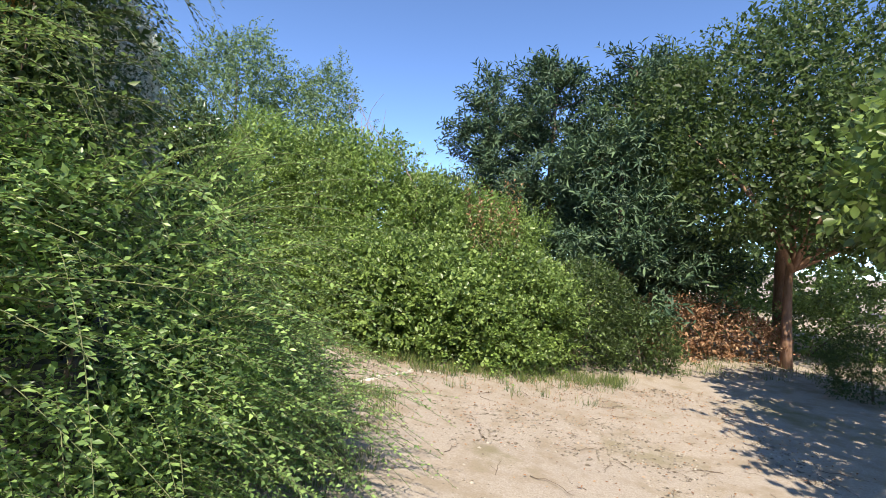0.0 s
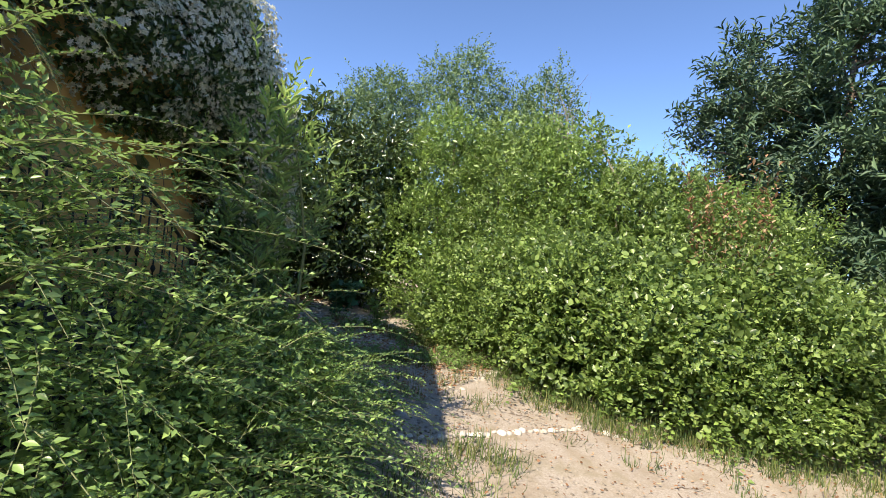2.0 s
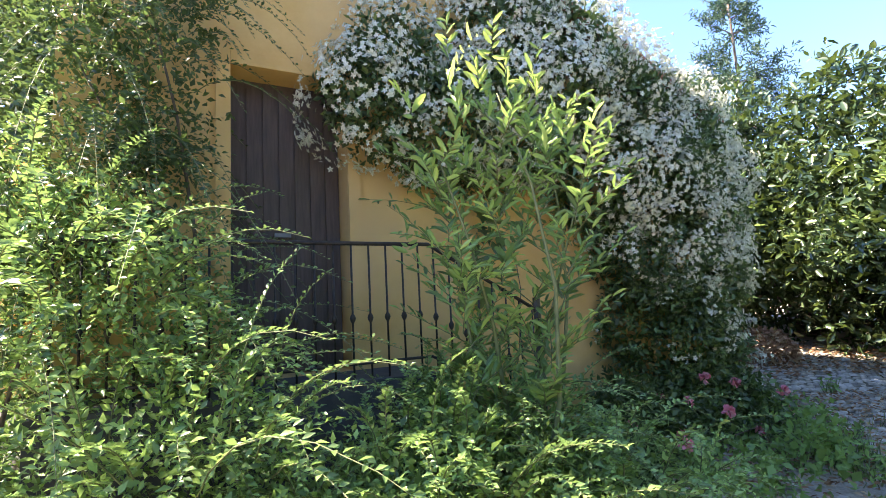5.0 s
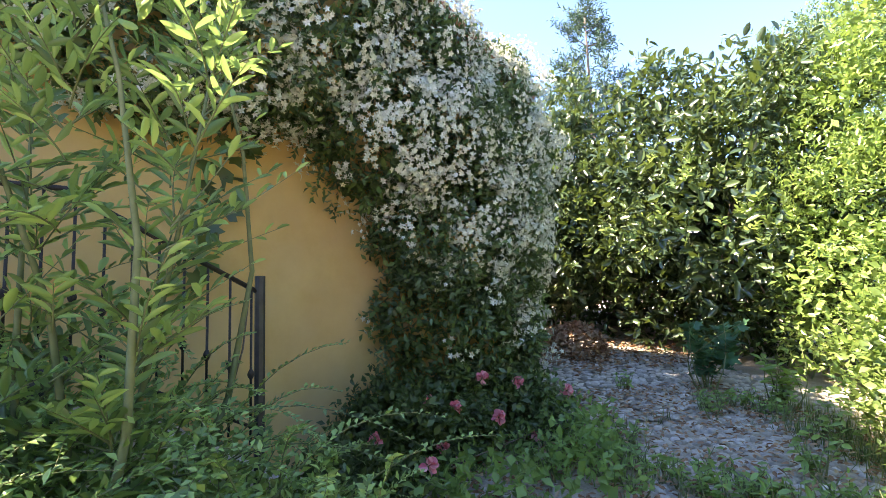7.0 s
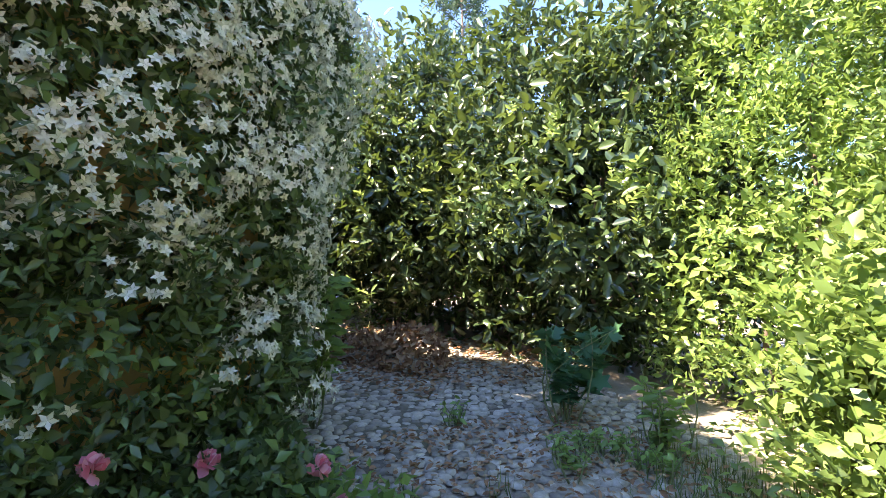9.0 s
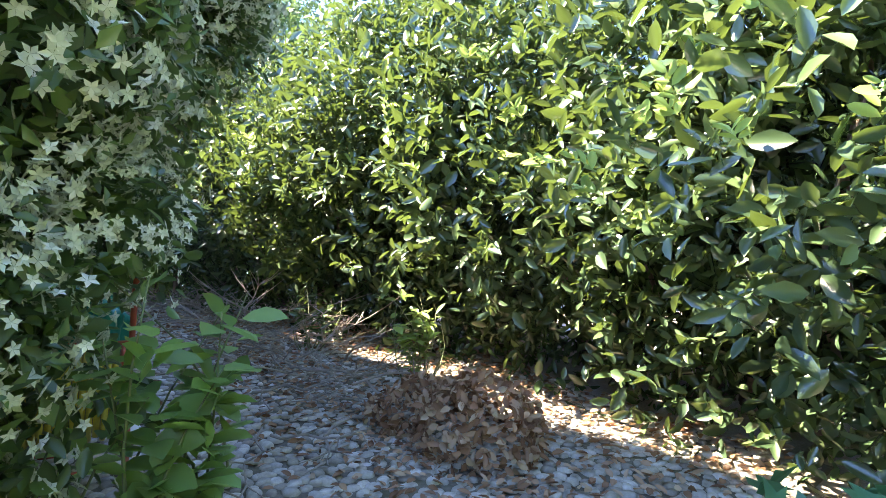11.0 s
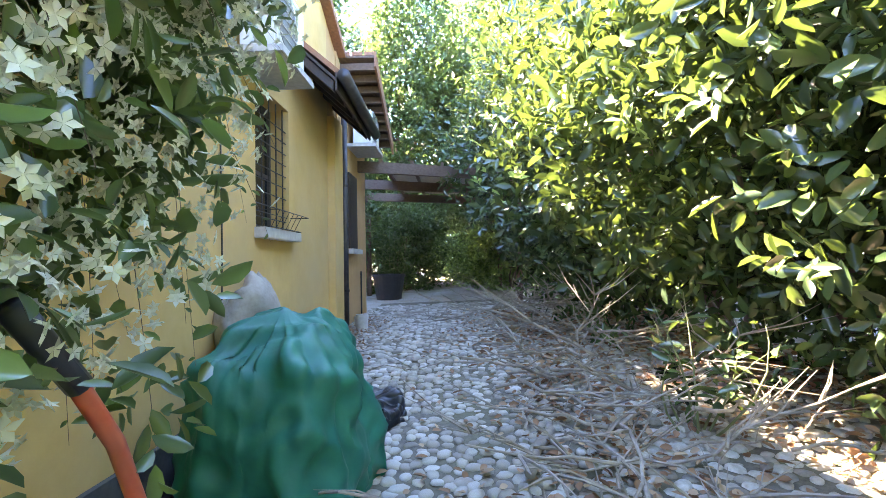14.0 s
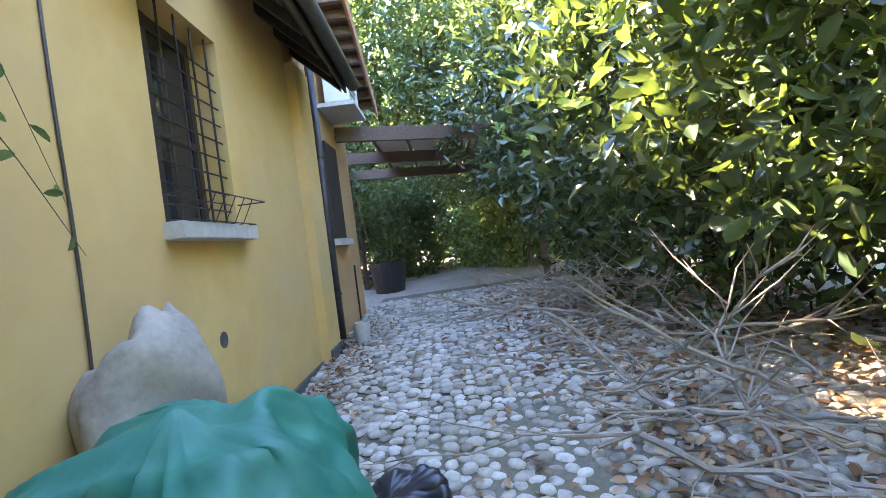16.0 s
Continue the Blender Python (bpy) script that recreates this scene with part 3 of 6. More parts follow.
# ---- passage wall: window, lamp-less fittings, pipes ----
win = tagged(thing("window_1", "narrow dark wooden window behind an iron grille, stone sill", "window", at=wb(-0.09, 0, WIN[2])), kind="structure")
mw = win.matrix_world.inverted() @ mB
part("pane", wall_boxes(mw, [(WIN[0] + 0.05, -0.1, -0.2, -0.19, WIN[2] + 0.05, WIN[3] - 0.05), (-0.08, WIN[1] - 0.05, -0.2, -0.19, WIN[2] + 0.05, WIN[3] - 0.05)]), M_GLASS, win)
fr = part("window_frame", wall_boxes(mw, [(WIN[0], WIN[0] + 0.05, -0.22, -0.17, WIN[2], WIN[3]), (WIN[1] - 0.05, WIN[1], -0.22, -0.17, WIN[2], WIN[3]), (-0.12, -0.06, -0.22, -0.165, WIN[2], WIN[3]),
                                          (WIN[0] + 0.051, -0.121, -0.22, -0.17, WIN[2], WIN[2] + 0.06), (-0.059, WIN[1] - 0.051, -0.22, -0.17, WIN[2], WIN[2] + 0.06),
                                          (WIN[0] + 0.051, -0.121, -0.22, -0.17, WIN[2] + 0.5, WIN[2] + 0.53), (-0.059, WIN[1] - 0.051, -0.22, -0.17, WIN[2] + 0.5, WIN[2] + 0.53),
                                          (WIN[0] + 0.051, -0.121, -0.22, -0.17, WIN[3] - 0.06, WIN[3]), (-0.059, WIN[1] - 0.051, -0.22, -0.17, WIN[3] - 0.06, WIN[3])]), M_DARKWOOD, win)
bm = wall_boxes(mw, [(WIN[0] - 0.03, WIN[1] + 0.08, -0.16, 0.09, WIN[2] - 0.08, WIN[2] + 0.004)])
bmesh.ops.bevel(bm, geom=bm.edges[:], offset=0.006, segments=2, affect="EDGES")
part("window_sill", bm, M_SILL, win, "pale worn stone sill")
for k in range(5):
    u = WIN[0] + 0.06 + k * (WIN[1] - WIN[0] - 0.12) / 4
    part("bar", tube([mw @ Vector((u, -0.04, WIN[2] + 0.005)), mw @ Vector((u, -0.04, WIN[3]))], 0.007, 6), M_IRON, win)
for k in range(9):
    z = WIN[2] + 0.1 + k * 0.105
    part("cross_bar", tube([mw @ Vector((WIN[0] - 0.002, -0.03, z)), mw @ Vector((WIN[1] + 0.002, -0.03, z))], 0.005, 5), M_IRON, win)
basket = thing("flower_basket", "empty wire flower basket hung on the window grille", "basket", at=wb(-0.05, 0.1, WIN[2]))
mk = basket.matrix_world.inverted() @ mB
for z, g in ((2.17, 0.1), (2.3, 0.17)):
    loop = [(WIN[0] + 0.02, -0.02), (WIN[0] + 0.02, g), (WIN[1] + 0.03, g), (WIN[1] + 0.03, -0.02), (WIN[0] + 0.02, -0.02)]
    part("hoop", tube([mk @ Vector((u, v, z)) for u, v in loop], 0.004, 5), M_IRON, basket)
for k in range(6):
    u = WIN[0] + 0.05 + k * 0.115
    part("wire", tube([mk @ Vector((u, -0.02, 2.17)), mk @ Vector((u, 0.1, 2.165)), mk @ Vector((u, 0.17, 2.3))], 0.003, 5), M_IRON, basket)


def aircon(u0, z0, w=0.8, h=0.55, d=0.3, off=0.1):
    ac = thing("air_conditioner", "white outdoor air-conditioner unit on a wall bracket", "air conditioner", "outdoor units", at=wb(u0 + w / 2, off, z0))
    q = ac.matrix_world.inverted() @ mB
    bm = wall_boxes(q, [(u0, u0 + w, off, off + d, z0, z0 + h)])
    bmesh.ops.bevel(bm, geom=bm.edges[:], offset=0.015, segments=2, affect="EDGES")
    part("casing", bm, M_ACWHITE, ac)
    part("fan_recess", tube([q @ Vector((u0 + w * 0.36, off + d + 0.001, z0 + h / 2)), q @ Vector((u0 + w * 0.36, off + d + 0.006, z0 + h / 2))], 0.21, 24), M_ACDARK, ac)
    for k in range(7):
        zz = z0 + 0.06 + k * 0.07
        part("grille_bar", tube([q @ Vector((u0 + 0.04, off + d + 0.012, zz)), q @ Vector((u0 + w * 0.68, off + d + 0.012, zz))], 0.005, 5), M_ACWHITE, ac)
    for k in range(9):
        zz = z0 + 0.07 + k * 0.05
        part("side_slot", wall_boxes(q, [(u0 + w, u0 + w + 0.004, off + 0.05, off + d - 0.05, zz, zz + 0.02)]), M_ACDARK, ac)
    part("bracket", wall_boxes(q, [(u0 - 0.04, u0 + w + 0.06, 0.0, off + d + 0.06, z0 - 0.05, z0 - 0.004)]), M_SILL, ac, "pale stone slab under the unit")
    return ac


aircon(-0.84, 3.38, 0.66, 0.55, 0.26, 0.06)
aircon(2.95, 3.62, 0.7, 0.5, 0.28)

# low boarded eave over the pier, falling outward to its gutter
def sloped(m, u0, u1, v0, v1, z0, z1, thick):
    """A board from (v0, z0) out to (v1, z1), between u0 and u1."""
    bm = bmesh.new()
    vs = [bm.verts.new(m @ Vector(p)) for p in ((u0, v0, z0), (u1, v0, z0), (u1, v1, z1), (u0, v1, z1), (u0, v0, z0 + thick), (u1, v0, z0 + thick), (u1, v1, z1 + thick), (u0, v1, z1 + thick))]
    for k in ((0, 1, 2, 3), (4, 5, 6, 7), (0, 1, 5, 4), (1, 2, 6, 5), (2, 3, 7, 6), (3, 0, 4, 7)):
        bm.faces.new([vs[i] for i in k])
    bmesh.ops.recalc_face_normals(bm, faces=bm.faces)
    return bm


eave = tagged(thing("eave", "dark boarded eave with exposed rafters and a gutter", "eave", at=wb(1.0, 0, EAVE)), kind="structure")
me_ = eave.matrix_world.inverted() @ mB
E0, E1 = 0.3, 2.2
for k in range(7):
    u0 = E0 + k * (E1 - E0) / 7
    part("soffit_board", sloped(me_, u0 + 0.003, u0 + (E1 - E0) / 7 - 0.003, 0.004, 0.46, 3.98, 3.56, 0.03), M_DARKWOOD, eave)
for k in range(5):
    u0 = E0 + 0.03 + k * 0.44
    part("rafter", sloped(me_, u0, u0 + 0.08, 0.003, 0.44, 3.87, 3.47, 0.098), M_DARKWOOD, eave)
part("fascia", wall_boxes(me_, [(E0, E1, 0.461, 0.48, 3.47, 3.64)]), M_DARKWOOD, eave)
part("gutter", tube([me_ @ Vector((E0 - 0.02, 0.545, 3.6)), me_ @ Vector((E1 + 0.03, 0.545, 3.55))], 0.062, 12), M_GUTTER, eave, smooth=True)
part("roof_cover", sloped(me_, E0, E1, 0.004, 0.5, 4.02, 3.6, 0.06), M_TILE, eave)
annex = tagged(thing("annex_eave", "annex verge with reddish rafters and clay roof tiles", "eave", at=wb(3.4, 0, 4.2)), kind="structure")
mx = annex.matrix_world.inverted() @ mB


def verge_z(u):
    return top_b(u) + 0.02


turned = mx @ Matrix(((0, 1, 0, 0), (1, 0, 0, 0), (0, 0, 1, 0), (0, 0, 0, 1)))
part("soffit", sloped(turned, 0.024, 0.5, 2.45, 4.4, verge_z(2.45), verge_z(4.4), 0.03), M_BEAM, annex)
for k in range(9):
    u0 = 2.5 + k * 0.21
    part("rafter", wall_boxes(mx, [(u0, u0 + 0.07, 0.024, 0.5, verge_z(u0) - 0.13, verge_z(u0) - 0.035)]), M_BEAM, annex)
part("bargeboard", sloped(turned, 0.501, 0.53, 2.45, 4.4, verge_z(2.45) - 0.12, verge_z(4.4) - 0.12, 0.2), M_TILE, annex)
for k in range(3):
    part("tile_row", sloped(turned, 0.03 + k * 0.17, 0.17 + k * 0.17, 2.45, 4.45, verge_z(2.45) + 0.035, verge_z(4.45) + 0.035, 0.05), M_TILE, annex)

pipe = thing("downpipe", "dark metal rainwater downpipe on the pier", "downpipe", at=wb(2.41, 0.09, 1.0))
mp_ = pipe.matrix_world.inverted() @ mB
part("pipe", tube([mp_ @ Vector(p) for p in ((2.41, 0.09, 3.85), (2.41, 0.09, 2.4), (2.41, 0.09, 1.05))], 0.042, 10), M_GUTTER, pipe, smooth=True)
for z in (1.5, 2.9):
    part("clip", tube([mp_ @ Vector((2.41, 0.09, z)), mp_ @ Vector((2.41, 0.09, z + 0.03))], 0.05, 10), M_IRON, pipe)
cable = thing("cable", "thin dark cable running down the plaster wall", "cable", at=wb(-1.05, 0.01, 1.6))
mc = cable.matrix_world.inverted() @ mB
part("wire", tube([mc @ Vector((-1.0 + 0.008 * math.sin(z * 4), 0.008, z)) for z in np.linspace(1.5, 4.5, 14)], 0.006, 6), M_GUTTER, cable)
vent = thing("wall_vent", "small oval dark vent hole in the plaster", "vent", at=wb(0.0, 0, 1.54))
mv = vent.matrix_world.inverted() @ mB
# solid dark disc; its colour stands in for the shade inside the hole
part("hole", tube([mv @ Vector((0, -0.005, 1.54)), mv @ Vector((0, 0.004, 1.54))], 0.045, 14), M_PLINTH, vent)
win2 = tagged(thing("window_2", "shuttered annex window with a stone sill", "window", at=wb(3.2, 0, 2.1)), kind="structure")
m2 = win2.matrix_world.inverted() @ mB
part("shutter", wall_boxes(m2, [(2.9, 3.5, 0.024, 0.05, 2.1, 3.2)]), M_DARKWOOD, win2)
part("window_sill", wall_boxes(m2, [(2.85, 3.55, 0.024, 0.12, 2.02, 2.09)]), M_SILL, win2)
door2 = tagged(thing("pipe_rod", "thin dark iron rod standing by the annex wall", "rod", at=wb(3.8, 0.05, 1.0)), kind="structure")
part("rod", wall_boxes(door2.matrix_world.inverted() @ mB, [(3.8, 3.83, 0.03, 0.05, 0.95, 1.75)]), M_IRON, door2)

# pergola across the passage
perg = thing("pergola", "brown timber pergola roofed with weathered sheets across the passage", "pergola", at=wb(5.6, 1.6, 1.0))
mg = perg.matrix_world.inverted() @ mB
mg = mg @ Matrix(((1, 0.42, 0, 0), (0, 1, 0, 0), (0, 0, 1, 0), (0, 0, 0, 1)))   # the beams run askew to the wall
PU = (3.65, 5.5, 7.4)
for u in PU:
    part("beam", wall_boxes(mg, [(u, u + 0.1, 0.03 if u < 3.9 else -0.5, 3.0, 3.34, 3.52)]), M_BEAM, perg)
for k in range(6):
    v = 0.35 + k * 0.5
    part("batten", wall_boxes(mg, [(PU[0], PU[2] + 0.3, v, v + 0.05, 3.522, 3.58)]), M_BEAM, perg)
for k in range(5):
    v = 0.41 + k * 0.5
    part("roof_sheet", wall_boxes(mg, [(PU[0] + 0.3, PU[2], v, v + 0.42, 3.56, 3.57)]), M_SILL, perg)
for u in (3.7, 7.4):
    part("post", tube([mg @ Vector((u + 0.05, 2.75, 0.9)), mg @ Vector((u + 0.05, 2.75, 3.34))], 0.055, 8), M_BEAM, perg)
part("post", tube([mg @ Vector((7.45, -0.4, 0.9)), mg @ Vector((7.45, -0.4, 3.34))], 0.055, 8), M_BEAM, perg)


# ---- hedges and trees ----
M_YOUNG = leaf_mat("yellow_shoot_leaf", (0.186, 0.3, 0.084), (0.26, 0.42, 0.118), (0.4, 0.52, 0.146), 0.45, 0.45, (0.55, 0.7, 0.196))
M_BROAD = leaf_mat("broad_soft_leaf", (0.109, 0.176, 0.0493), (0.167, 0.27, 0.0756), (0.251, 0.405, 0.113), 0.45, 0.4, (0.419, 0.675, 0.189))
M_FIG = leaf_mat("fig_leaf", (0.04, 0.13, 0.06), (0.06, 0.18, 0.08), (0.1, 0.25, 0.11), 0.55, 0.3)


def stems(paths, radius):
    """Thin three-sided stems along many paths at once: paths is (n, k, 3)."""
    n, k, _ = paths.shape
    d = unit(np.gradient(paths, axis=1))
    s1 = unit(np.cross(d, np.array([0.31, 0.17, 0.94])))
    s2 = np.cross(d, s1)
    taper = (1 - 0.75 * np.linspace(0, 1, k))[None, :, None] * np.asarray(radius).reshape(-1, 1, 1)
    ring = [paths + taper * (s1 * math.cos(a) + s2 * math.sin(a)) for a in (0, 2.094, 4.189)]
    v = np.stack(ring, axis=2).reshape(-1, 3)
    i = (np.arange(n)[:, None] * k + np.arange(k - 1)[None, :]).ravel() * 3
    f = np.concatenate([np.stack([i + a, i + (a + 1) % 3, i + 3 + (a + 1) % 3, i + 3 + a], axis=1) for a in range(3)])
    return v, f.ravel(), np.full(len(f), 4)


def shoots(base, out, reach, nleaf, leaf, width, seed, up=0.5, spread=0.4, fall=0.5, radius=0.004, template=LEAF4, angle=0.9, first=0.1):
    """Long arching shoots: curved stems with leaves set to both sides; gives the leaves and the stems."""
    r = np.random.default_rng(seed)
    n = len(base)
    d = unit(out + np.array([0, 0, up]) + spread * r.normal(size=(n, 3)))
    L = reach * r.uniform(0.55, 1.3, (n, 1, 1))
    side0 = r.normal(size=(n, 1, 3)) * 0.12

    def path(t):
        t = t.reshape(1, -1, 1)
        return base[:, None, :] + L * (d[:, None, :] * t + side0 * t * t - np.array([0, 0, fall]) * t ** 2)

    t = first + (1 - first) * (np.arange(nleaf) + 0.5) / nleaf
    p = path(t)
    tang = unit(path(t + 0.02) - p)
    sd = unit(np.cross(tang, np.array([0.05, 0.03, 1.0])))
    upv = np.cross(sd, tang)
    sign = np.where(np.arange(nleaf) % 2 == 0, 1.0, -1.0)[None, :, None]
    ld = unit(tang * 0.6 + sd * sign * angle + upv * 0.25 + 0.25 * r.normal(size=p.shape))
    nr = upv + 0.35 * r.normal(size=p.shape)
    size = leaf * r.uniform(0.65, 1.25, n * nleaf) * np.tile(1.15 - 0.5 * t, n)
    return leaf_arrays(p.reshape(-1, 3), ld.reshape(-1, 3), nr.reshape(-1, 3), size, size * width, template), stems(path(np.linspace(0, 1, 7)), np.full(n, radius))


def shrub(name, label, category, blobs, n, per, reach, leaf, width, mat, seed, stem=0.03, group="", template=LEAF4, extra=(), bark=None, **kw):
    x, y = blobs[0][0], blobs[0][1]
    z = gz(x)
    arr = crown(blobs, n, per, reach, leaf, width, seed, template=template, **kw)
    tips = [(b[0] + 0.2 * b[3] * math.sin(seed + i), b[1] + 0.2 * b[4] * math.cos(seed * 2 + i), b[2] + 0.3 * b[5]) for i, b in enumerate(blobs)]
    return plant(name, label, category, (x, y, z), arr, mat, tips, stem, bark or M_BARK, group, seed, extra)


def hill(x, y, r, h, k=0, lean=0.0):
    """Blobs of a tall clipped-then-overgrown shrub."""
    z = gz(x)
    return [(x, y, z + h * 0.28, r, r, h * 0.34), (x + 0.25 * math.sin(k * 2.1), y + 0.2 * math.cos(k * 1.3) + lean, z + h * 0.6, r * 0.95, r * 0.95, h * 0.28),
            (x + 0.4 * math.cos(k), y + 0.25 + lean, z + h * 0.84, r * 0.75, r * 0.75, h * 0.18)]


def hedge_hill(x, y, r, h, k=0):
    """Blobs of a hedge shrub that overhangs its narrower foot."""
    z = gz(x)
    b = hill(x, y, r, h, k)
    return [(x - 0.8, y + 1.35, z + h * 0.3, r * 1.25, r * 1.25, h * 0.36), (x - 0.15, y + 0.4, z + h * 0.2, r * 0.62, r * 0.62, h * 0.26), (x, y, z + h * 0.45, r, r, h * 0.25)] + b[1:]


# passage hedge of large glossy leaves, beside the path
for k, (hx, hy, r, h) in enumerate([(-6.3, 11.2, 1.2, 4.3), (-7.7, 10.75, 1.15, 4.6), (-9.0, 9.95, 1.15, 4.8), (-10.2, 8.95, 1.1, 4.8), (-11.3, 7.9, 1.1, 4.4), (-12.4, 6.75, 1.1, 4.5), (-13.7, 5.8, 1.15, 4.6), (-15.2, 4.9, 1.2, 4.7)]):
    near = k < 5
    bl = hedge_hill(hx, hy, r, h, k)
    extra = []
    if k < 6:
        # yellow rosettes on the upper hedge put its backlit glow into colour
        sp, sn = surface(bl, 1500, 700 + k, 0.3)
        top = sp[:, 2] > gz(hx) + 1.5
        sp, sn = sp[top][:230], sn[top][:230]
        lv, _ = shoots(sp, sn, 0.24, 7, 0.12, 0.38, 710 + k, up=0.8, spread=0.3, fall=0.05, template=LEAF6, angle=0.9, first=0.4)
        extra = [("young_leaves", lv, M_YOUNG, "lime-green young leaf rosettes, backlit glow put into their colour")]
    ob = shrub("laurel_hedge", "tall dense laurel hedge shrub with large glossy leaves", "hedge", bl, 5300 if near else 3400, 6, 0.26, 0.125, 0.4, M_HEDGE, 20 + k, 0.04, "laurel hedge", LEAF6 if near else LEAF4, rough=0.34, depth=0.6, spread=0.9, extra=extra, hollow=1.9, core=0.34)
    for c in ob.children:
        if c.name.startswith("young"):
            tagged(c, kind="stuff")
# bright hedge behind the forecourt
for k, (hx, hy, r, h) in enumerate([(-4.7, 11.8, 1.25, 4.6), (-3.1, 11.9, 1.3, 4.6), (-1.6, 11.9, 1.25, 4.5), (-0.2, 11.7, 1.15, 3.9), (1.0, 12.0, 1.2, 3.6)]):
    bl = hill(hx, hy, r, h, k)
    sp, sn = surface(bl, 900, 730 + k, 0.3)
    top = sp[:, 2] > gz(hx) + 1.6
    lv, _ = shoots(sp[top][:150], sn[top][:150] * 0.4, 0.75, 22, 0.07, 0.42, 740 + k, up=1.2, spread=0.3, fall=0.1, angle=0.8)
    ob = shrub("privet_hedge", "tall overgrown light-green hedge shrub in full sun", "hedge", bl, 5400, 7, 0.26, 0.082, 0.45, M_BRIGHT if k % 2 == 0 else M_SHRUB, 40 + k, 0.04, "privet hedge", rough=0.38, depth=0.5, up=0.6, hollow=1.4, extra=[("top_shoots", lv, M_BRIGHT, "long upright leafy shoots")])
    for c in ob.children:
        if c.name.startswith("top"):
            tagged(c, kind="stuff")
# brambles in front of it
for k, (hx, hy, r, h) in enumerate([(-3.3, 10.4, 0.75, 1.7), (-2.1, 10.1, 0.9, 2.1), (-0.7, 9.6, 1.0, 2.1), (0.5, 9.5, 1.0, 2.0), (1.7, 9.8, 0.9, 2.2), (0.6, 10.7, 0.9, 2.9)]):
    bl = hill(hx, hy, r, h, k)
    sp, sn = surface(bl, 500, 750 + k, 0.3)
    lv, _ = shoots(sp[:190], sn[:190], 0.65, 14, 0.085, 0.6, 760 + k, up=0.7, spread=0.35, fall=0.35, angle=0.9)
    ob = shrub("bramble_bush", "sprawling bramble bush with broad light-green leaves", "bush", bl, 4600, 7, 0.32, 0.068, 0.62, M_SHRUB, 50 + k, 0.02, "bramble bushes", rough=0.38, depth=0.4, template=LEAF6 if k in (2, 3) else LEAF4, hollow=1.3, extra=[("arching_canes", lv, M_BRIGHT, "lighter arching leafy canes")])
    for c in ob.children:
        if c.name.startswith("arching"):
            tagged(c, kind="stuff")
# dry stalks above the brambles
v, f, s = sprays(np.array([[1.0 + 0.5 * math.sin(i * 1.7), 10.1 + 0.3 * math.cos(i * 2.3), 1.5 + 0.02 * i] for i in range(60)]), np.tile([0, 0, 1.0], (60, 1)), 8, 0.9, 0.09, 0.35, 61, up=1.0, spread=0.35)
plant("dry_stalks", "dry reddish weed stalks standing above the brambles", "weeds", (1.0, 10.1, gz(1.0)), (v, f, s), M_DRYLEAF, [(1.0 + 0.5 * math.sin(i * 1.7), 10.1 + 0.3 * math.cos(i * 2.3), 2.1 + 0.02 * i) for i in range(14)], 0.01, M_TWIG)
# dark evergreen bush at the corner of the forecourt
# the dark leaf colour carries the tree shade on both bushes
shrub("dark_bush", "dark evergreen bush, tree shade put into its leaf colour", "bush", hill(2.9, 10.3, 0.95, 2.1, 1), 2600, 7, 0.25, 0.07, 0.4, M_DARKTREE, 58)
shrub("dark_bush", "low rounded dark bush, tree shade put into its leaf colour", "bush", hill(4.4, 10.6, 0.8, 1.2, 2), 1600, 7, 0.25, 0.07, 0.4, M_DARKTREE, 59)
shrub("round_bush", "clipped round dark-green box bush", "bush", [(8.3, 9.4, gz(8.3) + 0.55, 0.9, 0.9, 0.75)], 3500, 6, 0.1, 0.035, 0.5, M_DARKTREE, 62, rough=0.08)
shrub("dead_shrub", "dried reddish-brown dead shrub", "shrub", [(5.9, 12.6, 0.35, 1.0, 0.7, 0.75), (7.0, 12.9, 0.3, 1.0, 0.7, 0.7), (7.9, 12.8, 0.1, 0.8, 0.6, 0.5)], 2600, 7, 0.3, 0.08, 0.5, M_DRYLEAF, 63, core=0.2)
shrub("garden_shrub", "yellow-green garden shrub by the lawn", "shrub", [(10.6, 14.2, 0.3, 1.0, 0.9, 0.8), (12.3, 14.0, 0.6, 1.4, 1.0, 1.3), (14.0, 12.5, 0.7, 1.5, 1.3, 1.5)], 2400, 6, 0.3, 0.1, 0.5, M_SHRUB, 64)
shrub("garden_shrub", "tall green shrub behind the lawn", "shrub", [(8.5, 17.0, 1.0, 2.2, 1.4, 1.9), (12.5, 17.5, 1.2, 2.2, 1.4, 2.1)], 3000, 6, 0.35, 0.12, 0.5, M_BRIGHT, 65)


